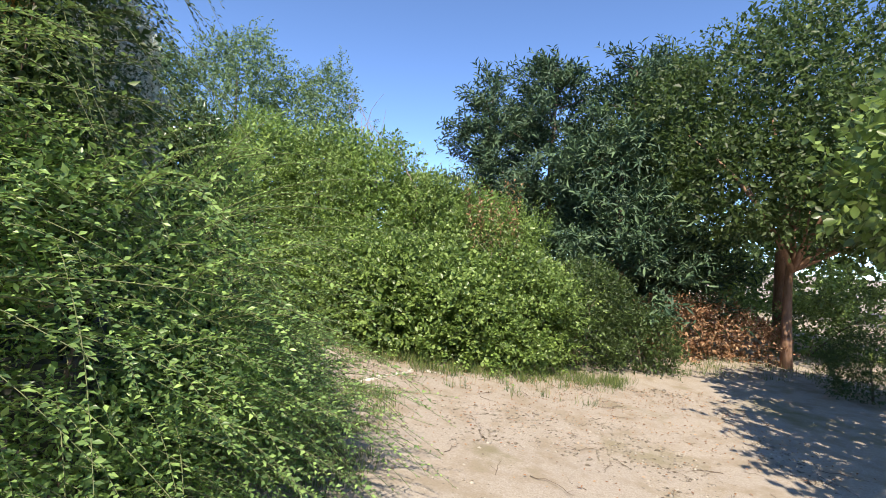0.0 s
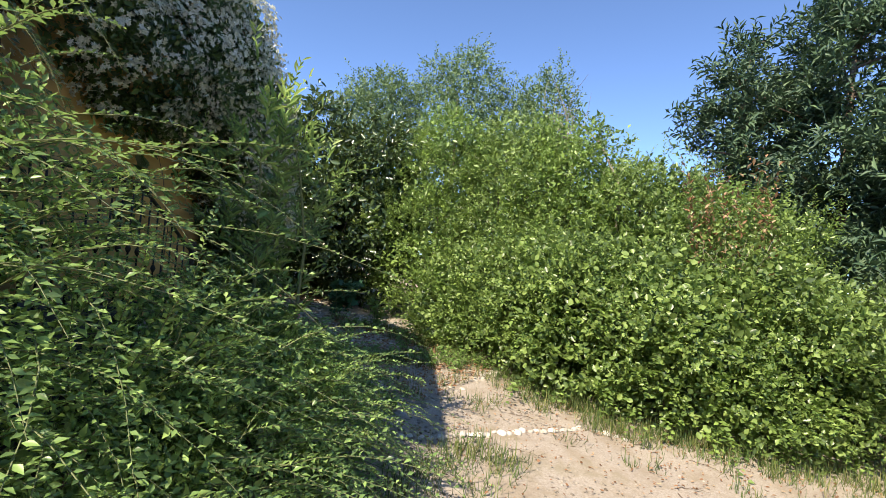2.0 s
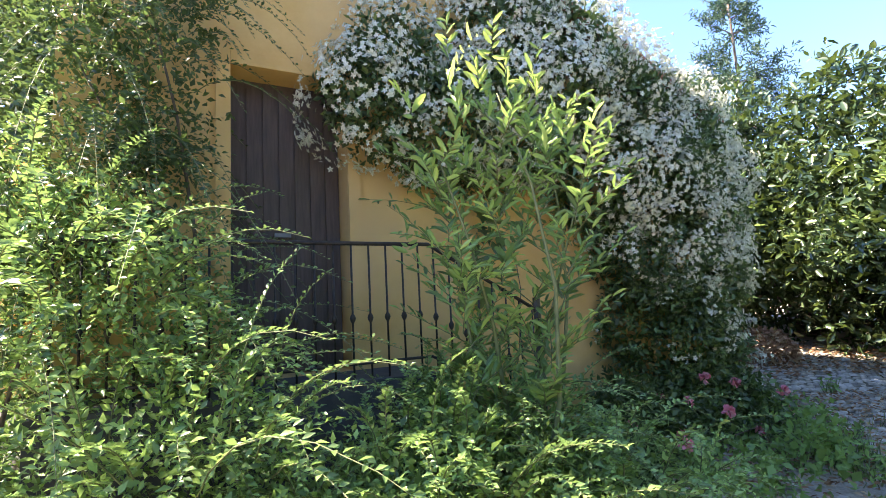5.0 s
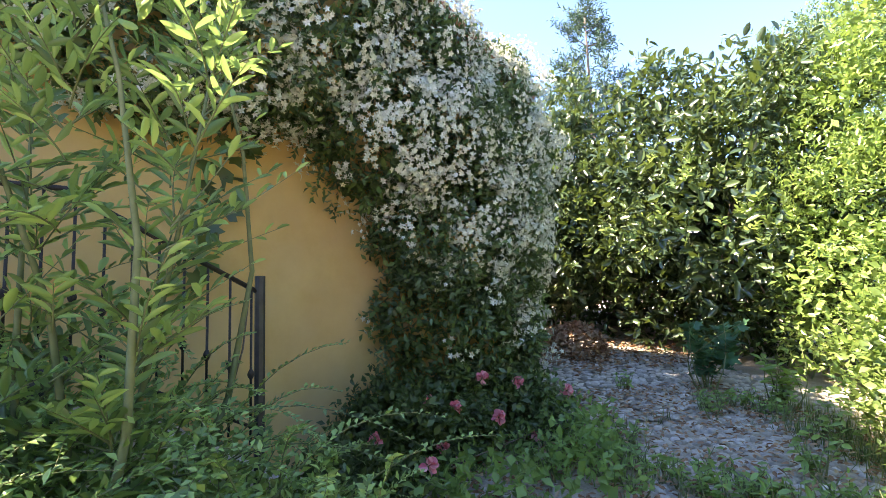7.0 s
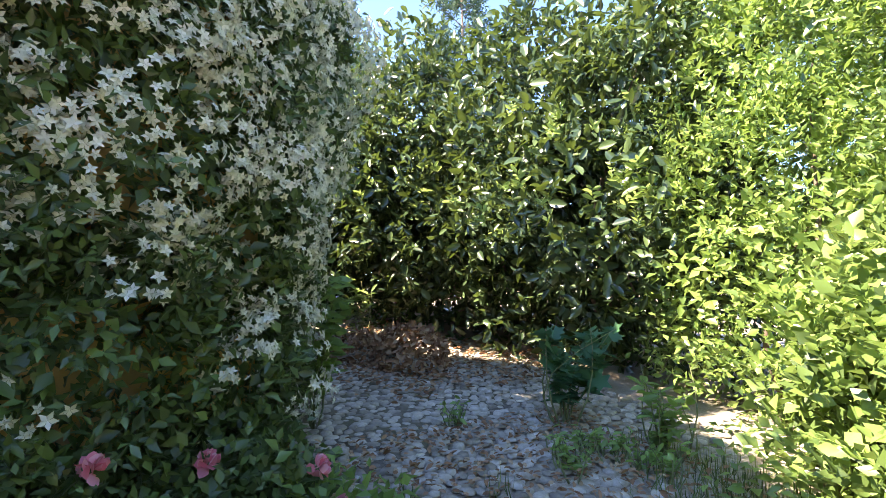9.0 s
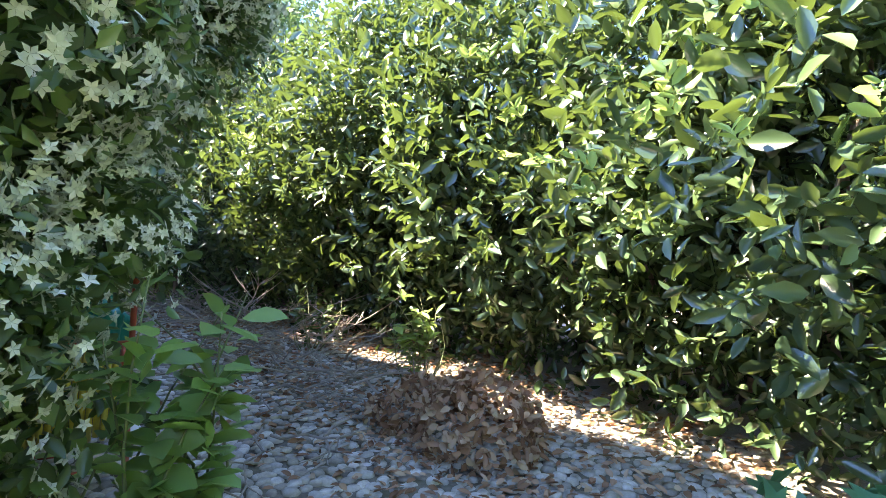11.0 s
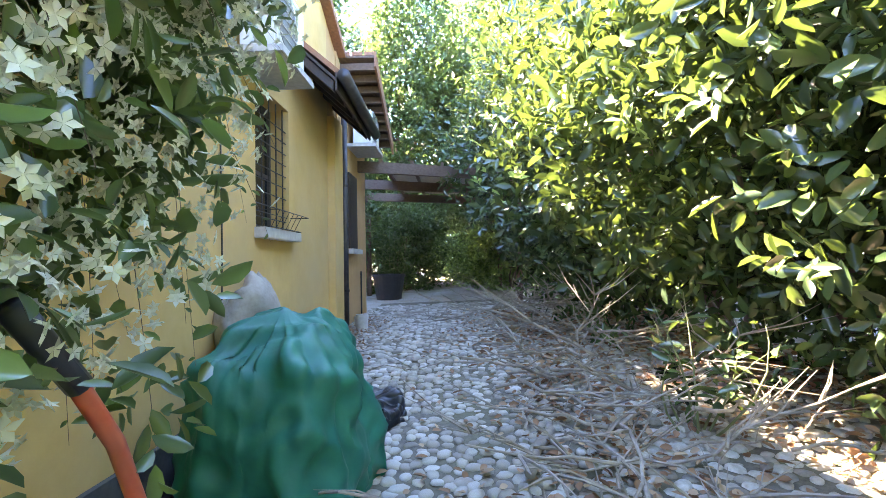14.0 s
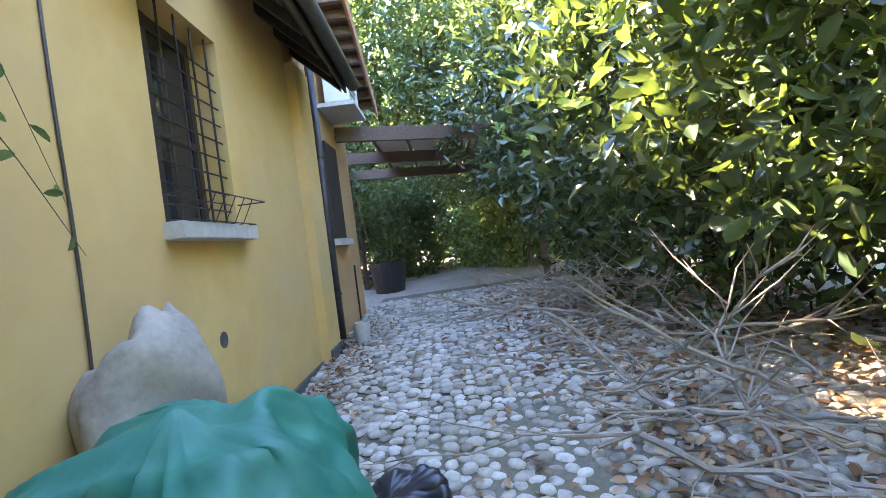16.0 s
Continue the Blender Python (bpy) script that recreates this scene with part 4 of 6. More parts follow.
def conifer(x, y, h, r, seed, mat=M_CONIFER):
    """A cedar-like tree: trunk, tiers of drooping sprays, ragged outline."""
    q = np.random.default_rng(seed)
    z0 = gz(x)
    base, out = [], []
    tips = []
    for i in range(90):
        f = q.uniform(0.02, 1.0) ** 0.9
        a = q.uniform(0, 6.283)
        rr = r * (1 - f) ** 0.55 * q.uniform(0.45, 1.35) + 0.15
        zt = z0 + 0.6 + f * (h - 0.7)
        tip = np.array([x + rr * math.cos(a), y + rr * math.sin(a), zt + 0.18 * rr])
        root = np.array([x, y, zt - 0.15 * rr])
        tips.append((root, tip))
        m = int(8 + 13 * rr)
        t = q.uniform(0.25, 1.0, m)[:, None]
        p = root + (tip - root) * t + q.normal(size=(m, 3)) * 0.17
        base.append(p)
        out.append(np.tile(unit(tip - root), (m, 1)) + np.array([0, 0, 0.1]))
    arr = sprays(np.concatenate(base), np.concatenate(out), 7, 0.5, 0.22, 0.25, seed, up=0.3, spread=0.5, droop=0.2)
    ob = plant("conifer_tree", "tall blue-green conifer with ragged drooping sprays", "tree", (x, y, z0), arr, mat, [(x, y, z0 + h * 0.95)], 0.16, M_BARK, "conifers", seed)
    bm = bmesh.new()
    for root, tip in tips[::2]:
        tube([root - np.array([x, y, z0]), tip - np.array([x, y, z0])], [0.035, 0.008], 5, bm)
    tagged(part("branches", bm, M_BARK, ob), kind="stuff")
    return ob


for k, (tx, ty, h, r) in enumerate([(1.4, 16.8, 8.2, 2.3), (3.4, 16.2, 8.8, 2.5), (5.6, 15.2, 8.6, 2.7), (4.4, 12.8, 5.6, 2.0), (7.2, 16.6, 9.5, 2.6)]):
    conifer(tx, ty, h, r, 100 + k)
conifer(-20.5, 17.0, 13.5, 2.8, 110)
conifer(-27.0, -9.0, 13.0, 2.6, 111)


def broad_tree(name, label, x, y, h, blobs, n, leaf, mat, seed, trunk=0.2, bark=None, group="", per=7, width=0.5, template=LEAF4):
    z0 = gz(x)
    bl = [(x + bx, y + by, z0 + bz, rx, ry, rz) for bx, by, bz, rx, ry, rz in blobs]
    arr = crown(bl, n, per, leaf * 4, leaf, width, seed, depth=0.9, rough=0.35, core=0.35, template=template, spread=0.9)
    ob = plant(name, label, "tree", (x, y, z0), arr, mat, [(x + 0.1, y, z0 + h * 0.8)], trunk, bark or M_BARK, group, seed)
    bm = bmesh.new()
    limbs(bm, (0, 0, h * 0.4), [(b[0] - x, b[1] - y, b[2] - z0) for b in bl], trunk * 0.5, seed + 1)
    tagged(part("limbs", bm, bark or M_BARK, ob, smooth=True), kind="stuff")
    return ob


# backlit shade of these boughs is put into the dark leaf colour
broad_tree("maple_tree", "large shady tree with dark overhanging leafy boughs", 8.6, 12.2, 6.0,
           [(-1.6, -0.5, 4.4, 1.8, 1.6, 1.3), (0.4, -1.8, 5.0, 1.9, 1.6, 1.5), (1.8, -0.6, 4.2, 1.7, 1.6, 1.4), (-0.4, 0.6, 6.6, 2.4, 2.2, 1.8), (2.6, 1.0, 6.0, 2.2, 2.0, 1.8), (-2.4, 0.8, 5.8, 1.6, 1.6, 1.4), (4.2, 0.2, 4.6, 2.0, 1.8, 1.6), (1.4, 0.4, 8.0, 2.2, 2.0, 1.6), (-0.3, -0.9, 3.8, 1.5, 1.2, 0.75), (1.9, -0.5, 3.7, 1.5, 1.2, 0.8)], 14000, 0.13, M_DARKTREE, 120, 0.15, M_PINEBARK)
broad_tree("maple_tree", "leafy tree whose boughs reach over the forecourt", 7.0, 5.2, 5.0,
           [(-0.7, 0.9, 3.7, 1.3, 1.2, 0.9), (0.6, 1.9, 3.3, 1.2, 1.2, 1.0), (0.8, 0.2, 4.6, 1.8, 1.8, 1.3), (-0.2, -1.4, 4.4, 1.6, 1.6, 1.2), (-2.0, -2.2, 4.3, 1.2, 1.1, 0.7), (-2.6, -3.4, 4.1, 1.1, 1.0, 0.6), (-0.8, -3.4, 4.4, 1.3, 1.2, 0.8)], 4200, 0.13, M_SHRUB, 121, 0.16, width=0.7, template=LEAF6)
broad_tree("pine_tree", "tall straight reddish-trunked pine beyond the lawn", 10.4, 15.0, 9.0, [(0, 0, 7.2, 2.4, 2.2, 1.5), (0.6, 0.5, 5.6, 1.8, 1.8, 1.0)], 2400, 0.16, M_DARKTREE, 122, 0.27, M_PINEBARK, width=0.25)
for k, (tx, ty, h) in enumerate([(-9.5, 21.5, 10.5), (-6.4, 23.0, 10.0), (-12.8, 20.0, 9.0)]):
    broad_tree("birch_tree", "tall pale-green birch with hanging twigs, behind the hedge", tx, ty, h, [(0, 0, h * 0.55, 1.7, 1.7, h * 0.3), (0.7, 0.2, h * 0.8, 1.2, 1.2, h * 0.18), (-0.9, 0, h * 0.7, 1.2, 1.2, h * 0.22), (0.2, -0.4, h * 0.35, 2.0, 1.8, h * 0.2)], 6500, 0.12, M_BIRCH, 130 + k, 0.15, group="birches", per=8)
# bare tree in front of the birches
bare = thing("bare_tree", "leafless young tree with thin upright twigs", "tree", at=(-2.2, 13.2, gz(-2.2)))
q = np.random.default_rng(5)
bm = limbs(bmesh.new(), (0, 0, 0), [(0.1, 0, 5.0)], 0.05, 3)
for i in range(34):
    a, h0 = q.uniform(0, 6.28), q.uniform(1.8, 4.6)
    L = q.uniform(0.7, 1.5)
    limbs(bm, (0.05, 0, h0), [(0.35 * L * math.cos(a), 0.35 * L * math.sin(a), h0 + L)], 0.013, 10 + i)
part("trunk", bm, M_TWIG, bare)
# trees over the far end of the passage
for k, (tx, ty, h) in enumerate([(-19.5, 4.6, 10.0), (-22.5, 1.8, 12.0), (-20.5, -1.6, 10.5), (-25.0, 5.0, 13.0), (-18.0, 7.5, 8.0), (-17.5, -3.5, 10.0), (-15.0, -5.0, 9.0), (-24.0, -1.0, 11.5), (-26.0, 2.0, 12.0)]):
    broad_tree("garden_tree", "leafy green tree beyond the passage", tx, ty, h, [(0, 0, h * 0.35, 1.6, 1.6, h * 0.33), (0.4, 0.5, h * 0.7, 1.3, 1.3, h * 0.26), (-0.5, -0.6, h * 0.6, 1.2, 1.2, h * 0.24), (0.6, -1.0, h * 0.42, 1.5, 1.5, h * 0.25)], 5500, 0.19, M_DARKTREE, 140 + k, 0.14, group="garden trees")
# tall unseen trees added behind the house to throw shade over the passage
for k, (tx, ty, h) in enumerate([(-10.0, -3.4, 11.5), (-12.2, -3.8, 11.8), (-14.6, -3.6, 11.9)]):
    broad_tree("garden_tree", "tall unseen tree added behind the house to shade the passage", tx, ty, h, [(0, 0, h * 0.8, 1.9, 1.9, h * 0.2), (0.9, 0.4, h * 0.6, 1.7, 1.7, h * 0.18), (-0.9, -0.3, h * 0.62, 1.7, 1.7, h * 0.18), (0.1, 0.8, h * 0.42, 1.8, 1.7, h * 0.16)], 6500, 0.22, M_DARKTREE, 160 + k, 0.2, group="garden trees")
# far wood closing the garden
q = np.random.default_rng(11)
ring = []
for i in range(46):
    a = i / 46 * 6.283
    rad = q.uniform(30, 38)
    ring.append((-3 + rad * math.cos(a), 6 + rad * math.sin(a), 2.2, 4.0, 4.0, q.uniform(3.5, 6.0)))
v, f, s = crown(ring, 20000, 4, 0.9, 0.5, 0.6, 150, depth=1.0, rough=0.3, core=0.5)
tagged(mesh_part("far_woods", v, f, s, M_DARKTREE), "dense green wood all round the garden", "woods", kind="stuff")


# ---- plants near the path ----
def arching(name, label, blobs, n_fill, n_shoot, reach, seed, leaf=0.042, fall=0.55, mat=M_ARCH, width=0.5, up=0.5):
    x, y = blobs[0][0], blobs[0][1]
    fill = crown([(q0[0], q0[1], q0[2], q0[3] * 0.86, q0[4] * 0.86, q0[5] * 0.88) for q0 in blobs], n_fill, 9, 0.3, leaf, width, seed, depth=0.5, rough=0.3, core=0.3, droop=0.15)
    p, nr = surface([(b[0], b[1], b[2], b[3] * 0.8, b[4] * 0.8, b[5] * 0.85) for b in blobs], n_shoot * 2, seed + 4, 0.2)
    pick = np.random.default_rng(seed).permutation(len(p))[:n_shoot]
    lv, st = shoots(p[pick], nr[pick] + np.array([0.5, 0.15, 0.0]), reach, 44, leaf, width, seed + 5, up=up, fall=fall)
    ob = plant(name, label, "shrub", (x, y, gz(x)), fill, mat, [(b[0], b[1], b[2] + b[5] * 0.4) for b in blobs], 0.025, M_BARK, seed=seed)
    off = np.array((x, y, gz(x)))
    tagged(mesh_part("arching_sprays", lv[0] - off, lv[1], lv[2], mat, ob, "long arching leafy sprays"), kind="stuff")
    tagged(mesh_part("spray_stems", st[0] - off, st[1], st[2], M_STEM, ob), kind="stuff")
    return ob


arching("cotoneaster_shrub", "large overgrown shrub with long arching sprays of small leaves", [(-1.85, 2.7, 1.2, 0.85, 0.95, 1.15), (-1.5, 3.5, 0.55, 0.7, 0.8, 0.7), (-2.5, 1.5, 1.5, 0.95, 1.0, 1.4)], 6500, 1100, 1.0, 70)
arching("cotoneaster_shrub", "low spreading shrub with arching sprays below the railing", [(-1.75, 4.6, 0.45, 0.7, 0.75, 0.55), (-2.15, 5.35, 0.4, 0.6, 0.6, 0.42), (-2.6, 4.8, 0.6, 0.55, 0.7, 0.6)], 4500, 600, 0.75, 75)
# shade by the door is put into this creeper's dark leaf colour
arching("hanging_creeper", "creeper hanging over the wall by the door, leaf colour darkened for shade", [wa(-1.25, 0.3, 3.3) + (0.35, 0.35, 0.9), wa(-1.6, 0.35, 2.7) + (0.4, 0.4, 1.1)], 1500, 170, 0.8, 78, fall=1.0, mat=M_DARKTREE)

# young laurel before the railing
sx, sy = -2.15, 4.85
stemtips = [(sx + 0.05, sy + 0.1, 2.7), (sx - 0.3, sy + 0.4, 2.6), (sx + 0.2, sy - 0.25, 2.4), (sx - 0.3, sy - 0.2, 2.25), (sx + 0.1, sy + 0.5, 2.2)]
q = np.random.default_rng(31)
tt = q.uniform(0.3, 1.0, 160)
tips = np.array(stemtips)[q.integers(0, 5, 160)]
bp = np.array([sx, sy, gz(sx)]) + (tips - np.array([sx, sy, gz(sx)])) * tt[:, None]
ang = q.uniform(0, 6.283, 160)
outv = np.stack([np.cos(ang), np.sin(ang), 0 * ang], axis=1)
lv, st = shoots(bp, outv, 0.42, 12, 0.095, 0.27, 32, up=0.9, spread=0.25, fall=0.15, template=LEAF6, angle=0.7)
sap = plant("laurel_sapling", "young bay-like tree with narrow leaves before the railing", "tree", (sx, sy, gz(sx)), lv, M_ARCH, stemtips, 0.02, M_STEM)
off = np.array((sx, sy, gz(sx)))
tagged(mesh_part("side_twigs", st[0] - off, st[1], st[2], M_STEM, sap), kind="stuff")
bp = np.array([stemtips[k % 5] for k in range(22)]) + q.normal(size=(22, 3)) * 0.1
lv, st = shoots(bp, np.tile([0, 0, 1.0], (22, 1)), 0.33, 10, 0.1, 0.3, 33, up=1.0, spread=0.3, fall=0.0, template=LEAF6, angle=0.6)
tagged(mesh_part("young_shoots", lv[0] - off, lv[1], lv[2], M_YOUNG, sap, "bright yellow-green young shoots"), kind="stuff")


# star jasmine over the house corner
def star_flowers(p, nr, size, seed):
    """Five-petalled stars with pinwheel petals at p, facing nr."""
    r = np.random.default_rng(seed)
    n = len(p)
    f = unit(nr + 0.5 * r.normal(size=(n, 3)))
    s1 = unit(np.cross(f, r.normal(size=(n, 3))))
    s2 = np.cross(f, s1)
    a = np.arange(5)[None, :] * 1.2566 + r.uniform(0, 6.28, (n, 1))
    d = s1[:, None, :] * np.cos(a)[..., None] + s2[:, None, :] * np.sin(a)[..., None] + 0.15 * f[:, None, :]
    pp = np.repeat(p, 5, axis=0)
    L = np.repeat(size * r.uniform(0.8, 1.2, n), 5)
    return leaf_arrays(pp, d.reshape(-1, 3), np.repeat(f, 5, axis=0), L, L * 0.55, LEAF4)


def clusters(p, nr, per, spread, size, seed):
    r = np.random.default_rng(seed)
    q = np.repeat(p, per, axis=0) + r.normal(size=(len(p) * per, 3)) * spread
    return star_flowers(q, np.repeat(nr, per, axis=0), size, seed + 1)


JAS_A = [(0.3, 0.12, 3.2, 0.38), (0.85, 0.15, 3.05, 0.48), (1.4, 0.18, 3.25, 0.55), (1.9, 0.18, 3.3, 0.58), (1.5, 0.18, 3.95, 0.5), (2.2, 0.18, 3.85, 0.52), (2.5, 0.2, 2.8, 0.55), (2.9, 0.18, 2.0, 0.45), (2.95, 0.18, 1.3, 0.42),
         (2.9, 0.2, 3.5, 0.55), (3.1, 0.25, 2.75, 0.6), (3.2, 0.25, 2.0, 0.6), (3.2, 0.22, 1.2, 0.55), (3.6, 0.15, 3.2, 0.55), (3.75, 0.15, 2.5, 0.55), (3.8, 0.15, 1.8, 0.52), (3.85, 0.15, 1.0, 0.45), (0.5, 0.1, 3.6, 0.35)]
JAS_B = [(0.1, 0.15, 3.0, 0.52), (0.1, 0.1, 2.3, 0.48), (0.5, 0.6, 3.95, 0.45), (1.2, 0.75, 3.95, 0.42), (1.9, 0.8, 3.9, 0.42), (2.5, 0.7, 3.8, 0.38), (1.0, 1.05, 3.55, 0.34), (1.7, 1.15, 3.5, 0.36), (2.3, 1.15, 3.5, 0.34), (0.1, 0.0, 1.5, 0.4), (0.1, 0.0, 0.9, 0.35), (0.6, 0.2, 3.45, 0.45), (1.2, 0.35, 3.5, 0.42), (1.8, 0.4, 3.45, 0.42), (2.4, 0.38, 3.4, 0.4), (2.85, 0.35, 3.3, 0.34)]
JAS_C = [(1.5, 0.5, 2.85, 0.24), (2.0, 0.5, 2.55, 0.26), (2.35, 0.48, 2.85, 0.26), (2.1, 0.55, 2.2, 0.18), (2.8, 0.42, 2.9, 0.22), (1.4, 0.5, 2.3, 0.18), (0.35, 0.3, 2.6, 0.24), (0.4, 0.35, 1.8, 0.24), (2.65, 0.5, 2.5, 0.16), (0.45, 0.35, 1.2, 0.22), (0.3, 0.45, 3.0, 0.3), (0.25, 0.5, 2.35, 0.15), (0.4, 0.5, 1.8, 0.16), (0.3, 0.5, 1.3, 0.15), (0.15, 0.5, 2.75, 0.2),
         (2.3, 0.74, 3.05, 0.27), (2.25, 0.76, 2.65, 0.18), (2.15, 0.78, 2.25, 0.12), (2.05, 0.76, 1.9, 0.09), (2.1, 0.76, 1.55, 0.08), (1.9, 0.6, 1.75, 0.1),
         (1.5, 0.78, 2.95, 0.28), (1.55, 0.8, 2.5, 0.22), (1.6, 0.78, 2.1, 0.17), (1.55, 0.76, 1.75, 0.12), (1.3, 0.95, 3.1, 0.3), (1.9, 0.9, 3.15, 0.3)]
blobsA = [wa(u, v, z) + (r, r, r * 1.1) for u, v, z, r in JAS_A] + [wb(UB + u, v, z) + (r, r, r) for u, v, z, r in JAS_B]
blobsC = [wb(UB + u, v, z) + (r, r, r * 1.2) for u, v, z, r in JAS_C]
arrA = crown(blobsA, 31000, 6, 0.14, 0.06, 0.44, 80, depth=0.3, rough=0.2, core=0.55)
arrC = crown(blobsC, 2600, 6, 0.2, 0.075, 0.42, 81, depth=0.2, rough=0.3, core=0.1, droop=0.4, template=LEAF6)
pA, nA_ = surface(blobsA, 15000, 82, 0.22)
q = np.random.default_rng(83)
along = (pA[:, :2] - np.array([A0.x, A0.y])) @ np.array([dA.x, dA.y])
low = np.interp(along, [0.4, 2.1, 3.0, 3.7], [2.55, 2.3, 1.4, 0.7])             # below this the climber bears few flowers
want = (q.uniform(0, 1, len(pA)) < np.clip((pA[:, 2] - low) / 0.55, 0.03, 1.0) * (0.85 + 0.5 * lump(pA, 3.0, 9)))
pA, nA_ = pA[want] + nA_[want] * 0.1, nA_[want]
flA = clusters(pA, nA_, 6, 0.038, 0.026, 84)
pC, nC_ = surface(blobsC, 1500, 85, 0.3)
high = pC[:, 2] > 1.6
flC = clusters((pC + nC_ * 0.12)[high], nC_[high], 9, 0.034, 0.019, 86)
root = wa(UA - 0.15, 0.15, gz(CORNER.x))
jas = plant("star_jasmine", "star jasmine in full white bloom draped over the house corner", "climber", root, join([arrA, arrC]), M_JAS, [], 0.03)
off = np.array(root)
v, f, s = join([flA, flC])
tagged(mesh_part("flowers", v - off, f, s, M_PETAL, jas, "clusters of small white star flowers"), kind="stuff")
bm = bmesh.new()
for i in range(26):
    uu = 0.75 + 0.09 * (i % 7)
    limbs(bm, np.array(wb(UB + uu, 0.04 + 0.02 * (i % 3), gz(-6.2) - 0.05)) - off, [np.array(wb(UB + uu + q.uniform(-0.35, 0.35), 0.06, q.uniform(2.4, 3.4))) - off], 0.022, 200 + i, 0.06)
tagged(part("old_stems", bm, M_BARK, jas, "bare brown climbing stems on the plaster", True), kind="stuff")
n = 90
bs = np.array([wb(UB + q.uniform(0.3, 3.0), q.uniform(0.25, 0.6), q.uniform(2.5, 3.3)) for _ in range(n)])
lv, st = shoots(bs, np.tile([nB.x * 0.2, nB.y * 0.2, -0.2], (n, 1)), 0.6, 12, 0.065, 0.42, 88, up=0.0, spread=0.35, fall=0.9, template=LEAF6, radius=0.003)
tagged(mesh_part("hanging_strands", lv[0] - off, lv[1], lv[2], M_JAS, jas), kind="stuff")
tagged(mesh_part("strand_stems", st[0] - off, st[1], st[2], M_BARK, jas), kind="stuff")
# ivy strand of large dark leaves on the plaster
q = np.random.default_rng(41)
ip = np.array([wa(1.15 + 0.12 * math.sin(k * 1.9) + 0.012 * k, 0.05, 1.55 + 0.045 * k) for k in range(26)])
iv = leaf_arrays(ip, q.normal(size=(26, 3)) + np.array([0, 0, -0.3]), np.tile(nA, (26, 1)) + 0.3 * q.normal(size=(26, 3)), 0.17 * q.uniform(0.7, 1.2, 26), 0.16, LOBED)
plant("vine_strand", "strand of large dark vine leaves against the plaster", "climber", wa(1.15, 0.08, gz(-3.7)), iv, M_JAS, [wa(1.45, 0.05, 2.7)], 0.008)

# roses and low growth along the gable wall
rb = [wa(1.75, 0.95, 0.25) + (0.36, 0.36, 0.28), wa(2.35, 0.5, 0.42) + (0.36, 0.36, 0.34), wa(2.95, 0.55, 0.42) + (0.36, 0.34, 0.34), wa(3.65, 0.6, 0.42) + (0.34, 0.32, 0.3)]
for k, bl in enumerate(rb):
    sp, sn = surface([bl], 140, 210 + k)
    front = (sn @ np.array([nA.x, nA.y, 0.5])) > 0.45
    sp, sn = sp[front], sn[front]
    pick = np.random.default_rng(k).permutation(len(sp))[:4 if k != 1 else 3]
    bloom = []
    for w, (c, d0) in enumerate(zip(sp[pick], sn[pick])):
        rr = np.random.default_rng(500 + 10 * k + w)
        dd = unit(d0 + 0.75 * rr.normal(size=(24, 3)))
        bloom.append(("flower", leaf_arrays(c + d0 * 0.13 + dd * 0.008, dd, rr.normal(size=(24, 3)), 0.052, 0.046, LEAF6), M_ROSE, "pink double flower"))
    shrub("rose_bush", "low rose bush with pink double flowers by the wall", "rose bush", [bl], 1500, 7, 0.2, 0.05, 0.55, M_JAS if k > 1 else M_DARKTREE, 90 + k, 0.012, "rose bushes", rough=0.35, extra=bloom, bark=M_STEM)
shrub("ground_cover", "low dark-green leafy growth at the wall's foot", "ground cover", [wa(1.2, 1.0, 0.15) + (0.6, 0.5, 0.3), wa(2.1, 1.4, 0.12) + (0.7, 0.5, 0.25), wa(0.4, 1.3, 0.15) + (0.6, 0.5, 0.35), wa(3.0, 1.5, 0.2) + (0.4, 0.4, 0.16), wa(2.6, 1.15, 0.2) + (0.4, 0.35, 0.2), wa(3.5, 1.2, 0.3) + (0.4, 0.35, 0.18), wa(4.0, 0.95, 0.35) + (0.35, 0.3, 0.2)], 1500, 6, 0.15, 0.06, 0.6, M_BROAD, 95, 0.01)
# broad-leaved plant at the corner, fig sapling and others along the hedge foot
def upright(name, label, x, y, h, n, leaf, width, mat, seed, spread=0.3, template=LEAF6):
    q = np.random.default_rng(seed)
    z0 = gz(x)
    k = 9
    a = q.uniform(0, 6.28, k)
    tips = np.stack([x + spread * np.cos(a) * q.uniform(0.3, 1, k), y + spread * np.sin(a) * q.uniform(0.3, 1, k), z0 + h * q.uniform(0.65, 1.05, k)], axis=1)
    t = q.uniform(0.25, 1.0, n)
    w = q.integers(0, k, n)
    p = np.array([x, y, z0]) + (tips[w] - np.array([x, y, z0])) * t[:, None]
    d = unit(q.normal(size=(n, 3)) * np.array([1, 1, 0.35]) + np.array([0, 0, 0.15]))
    size = leaf * q.uniform(0.6, 1.2, n)
    arr = leaf_arrays(p, d, np.array([0, 0, 1.0]) + 0.4 * q.normal(size=(n, 3)), size, size * width, template)
    return plant(name, label, "plant", (x, y, z0), arr, mat, tips, 0.01, M_STEM, seed=seed)


upright("broadleaf_plant", "bright broad-leaved young plant at the house corner", *wb(UB + 0.3, 0.75, 0)[:2], 1.3, 230, 0.145, 0.62, M_BROAD, 301, 0.4)
upright("broadleaf_plant", "soft broad-leaved young plant under the jasmine", *wb(UB + 1.0, 0.4, 0)[:2], 0.75, 80, 0.12, 0.6, M_BROAD, 302, 0.3)
upright("fig_sapling", "fig sapling with big lobed leaves at the hedge foot", -5.35, 9.75, 0.85, 150, 0.17, 0.95, M_FIG, 303, 0.5, LOBED)
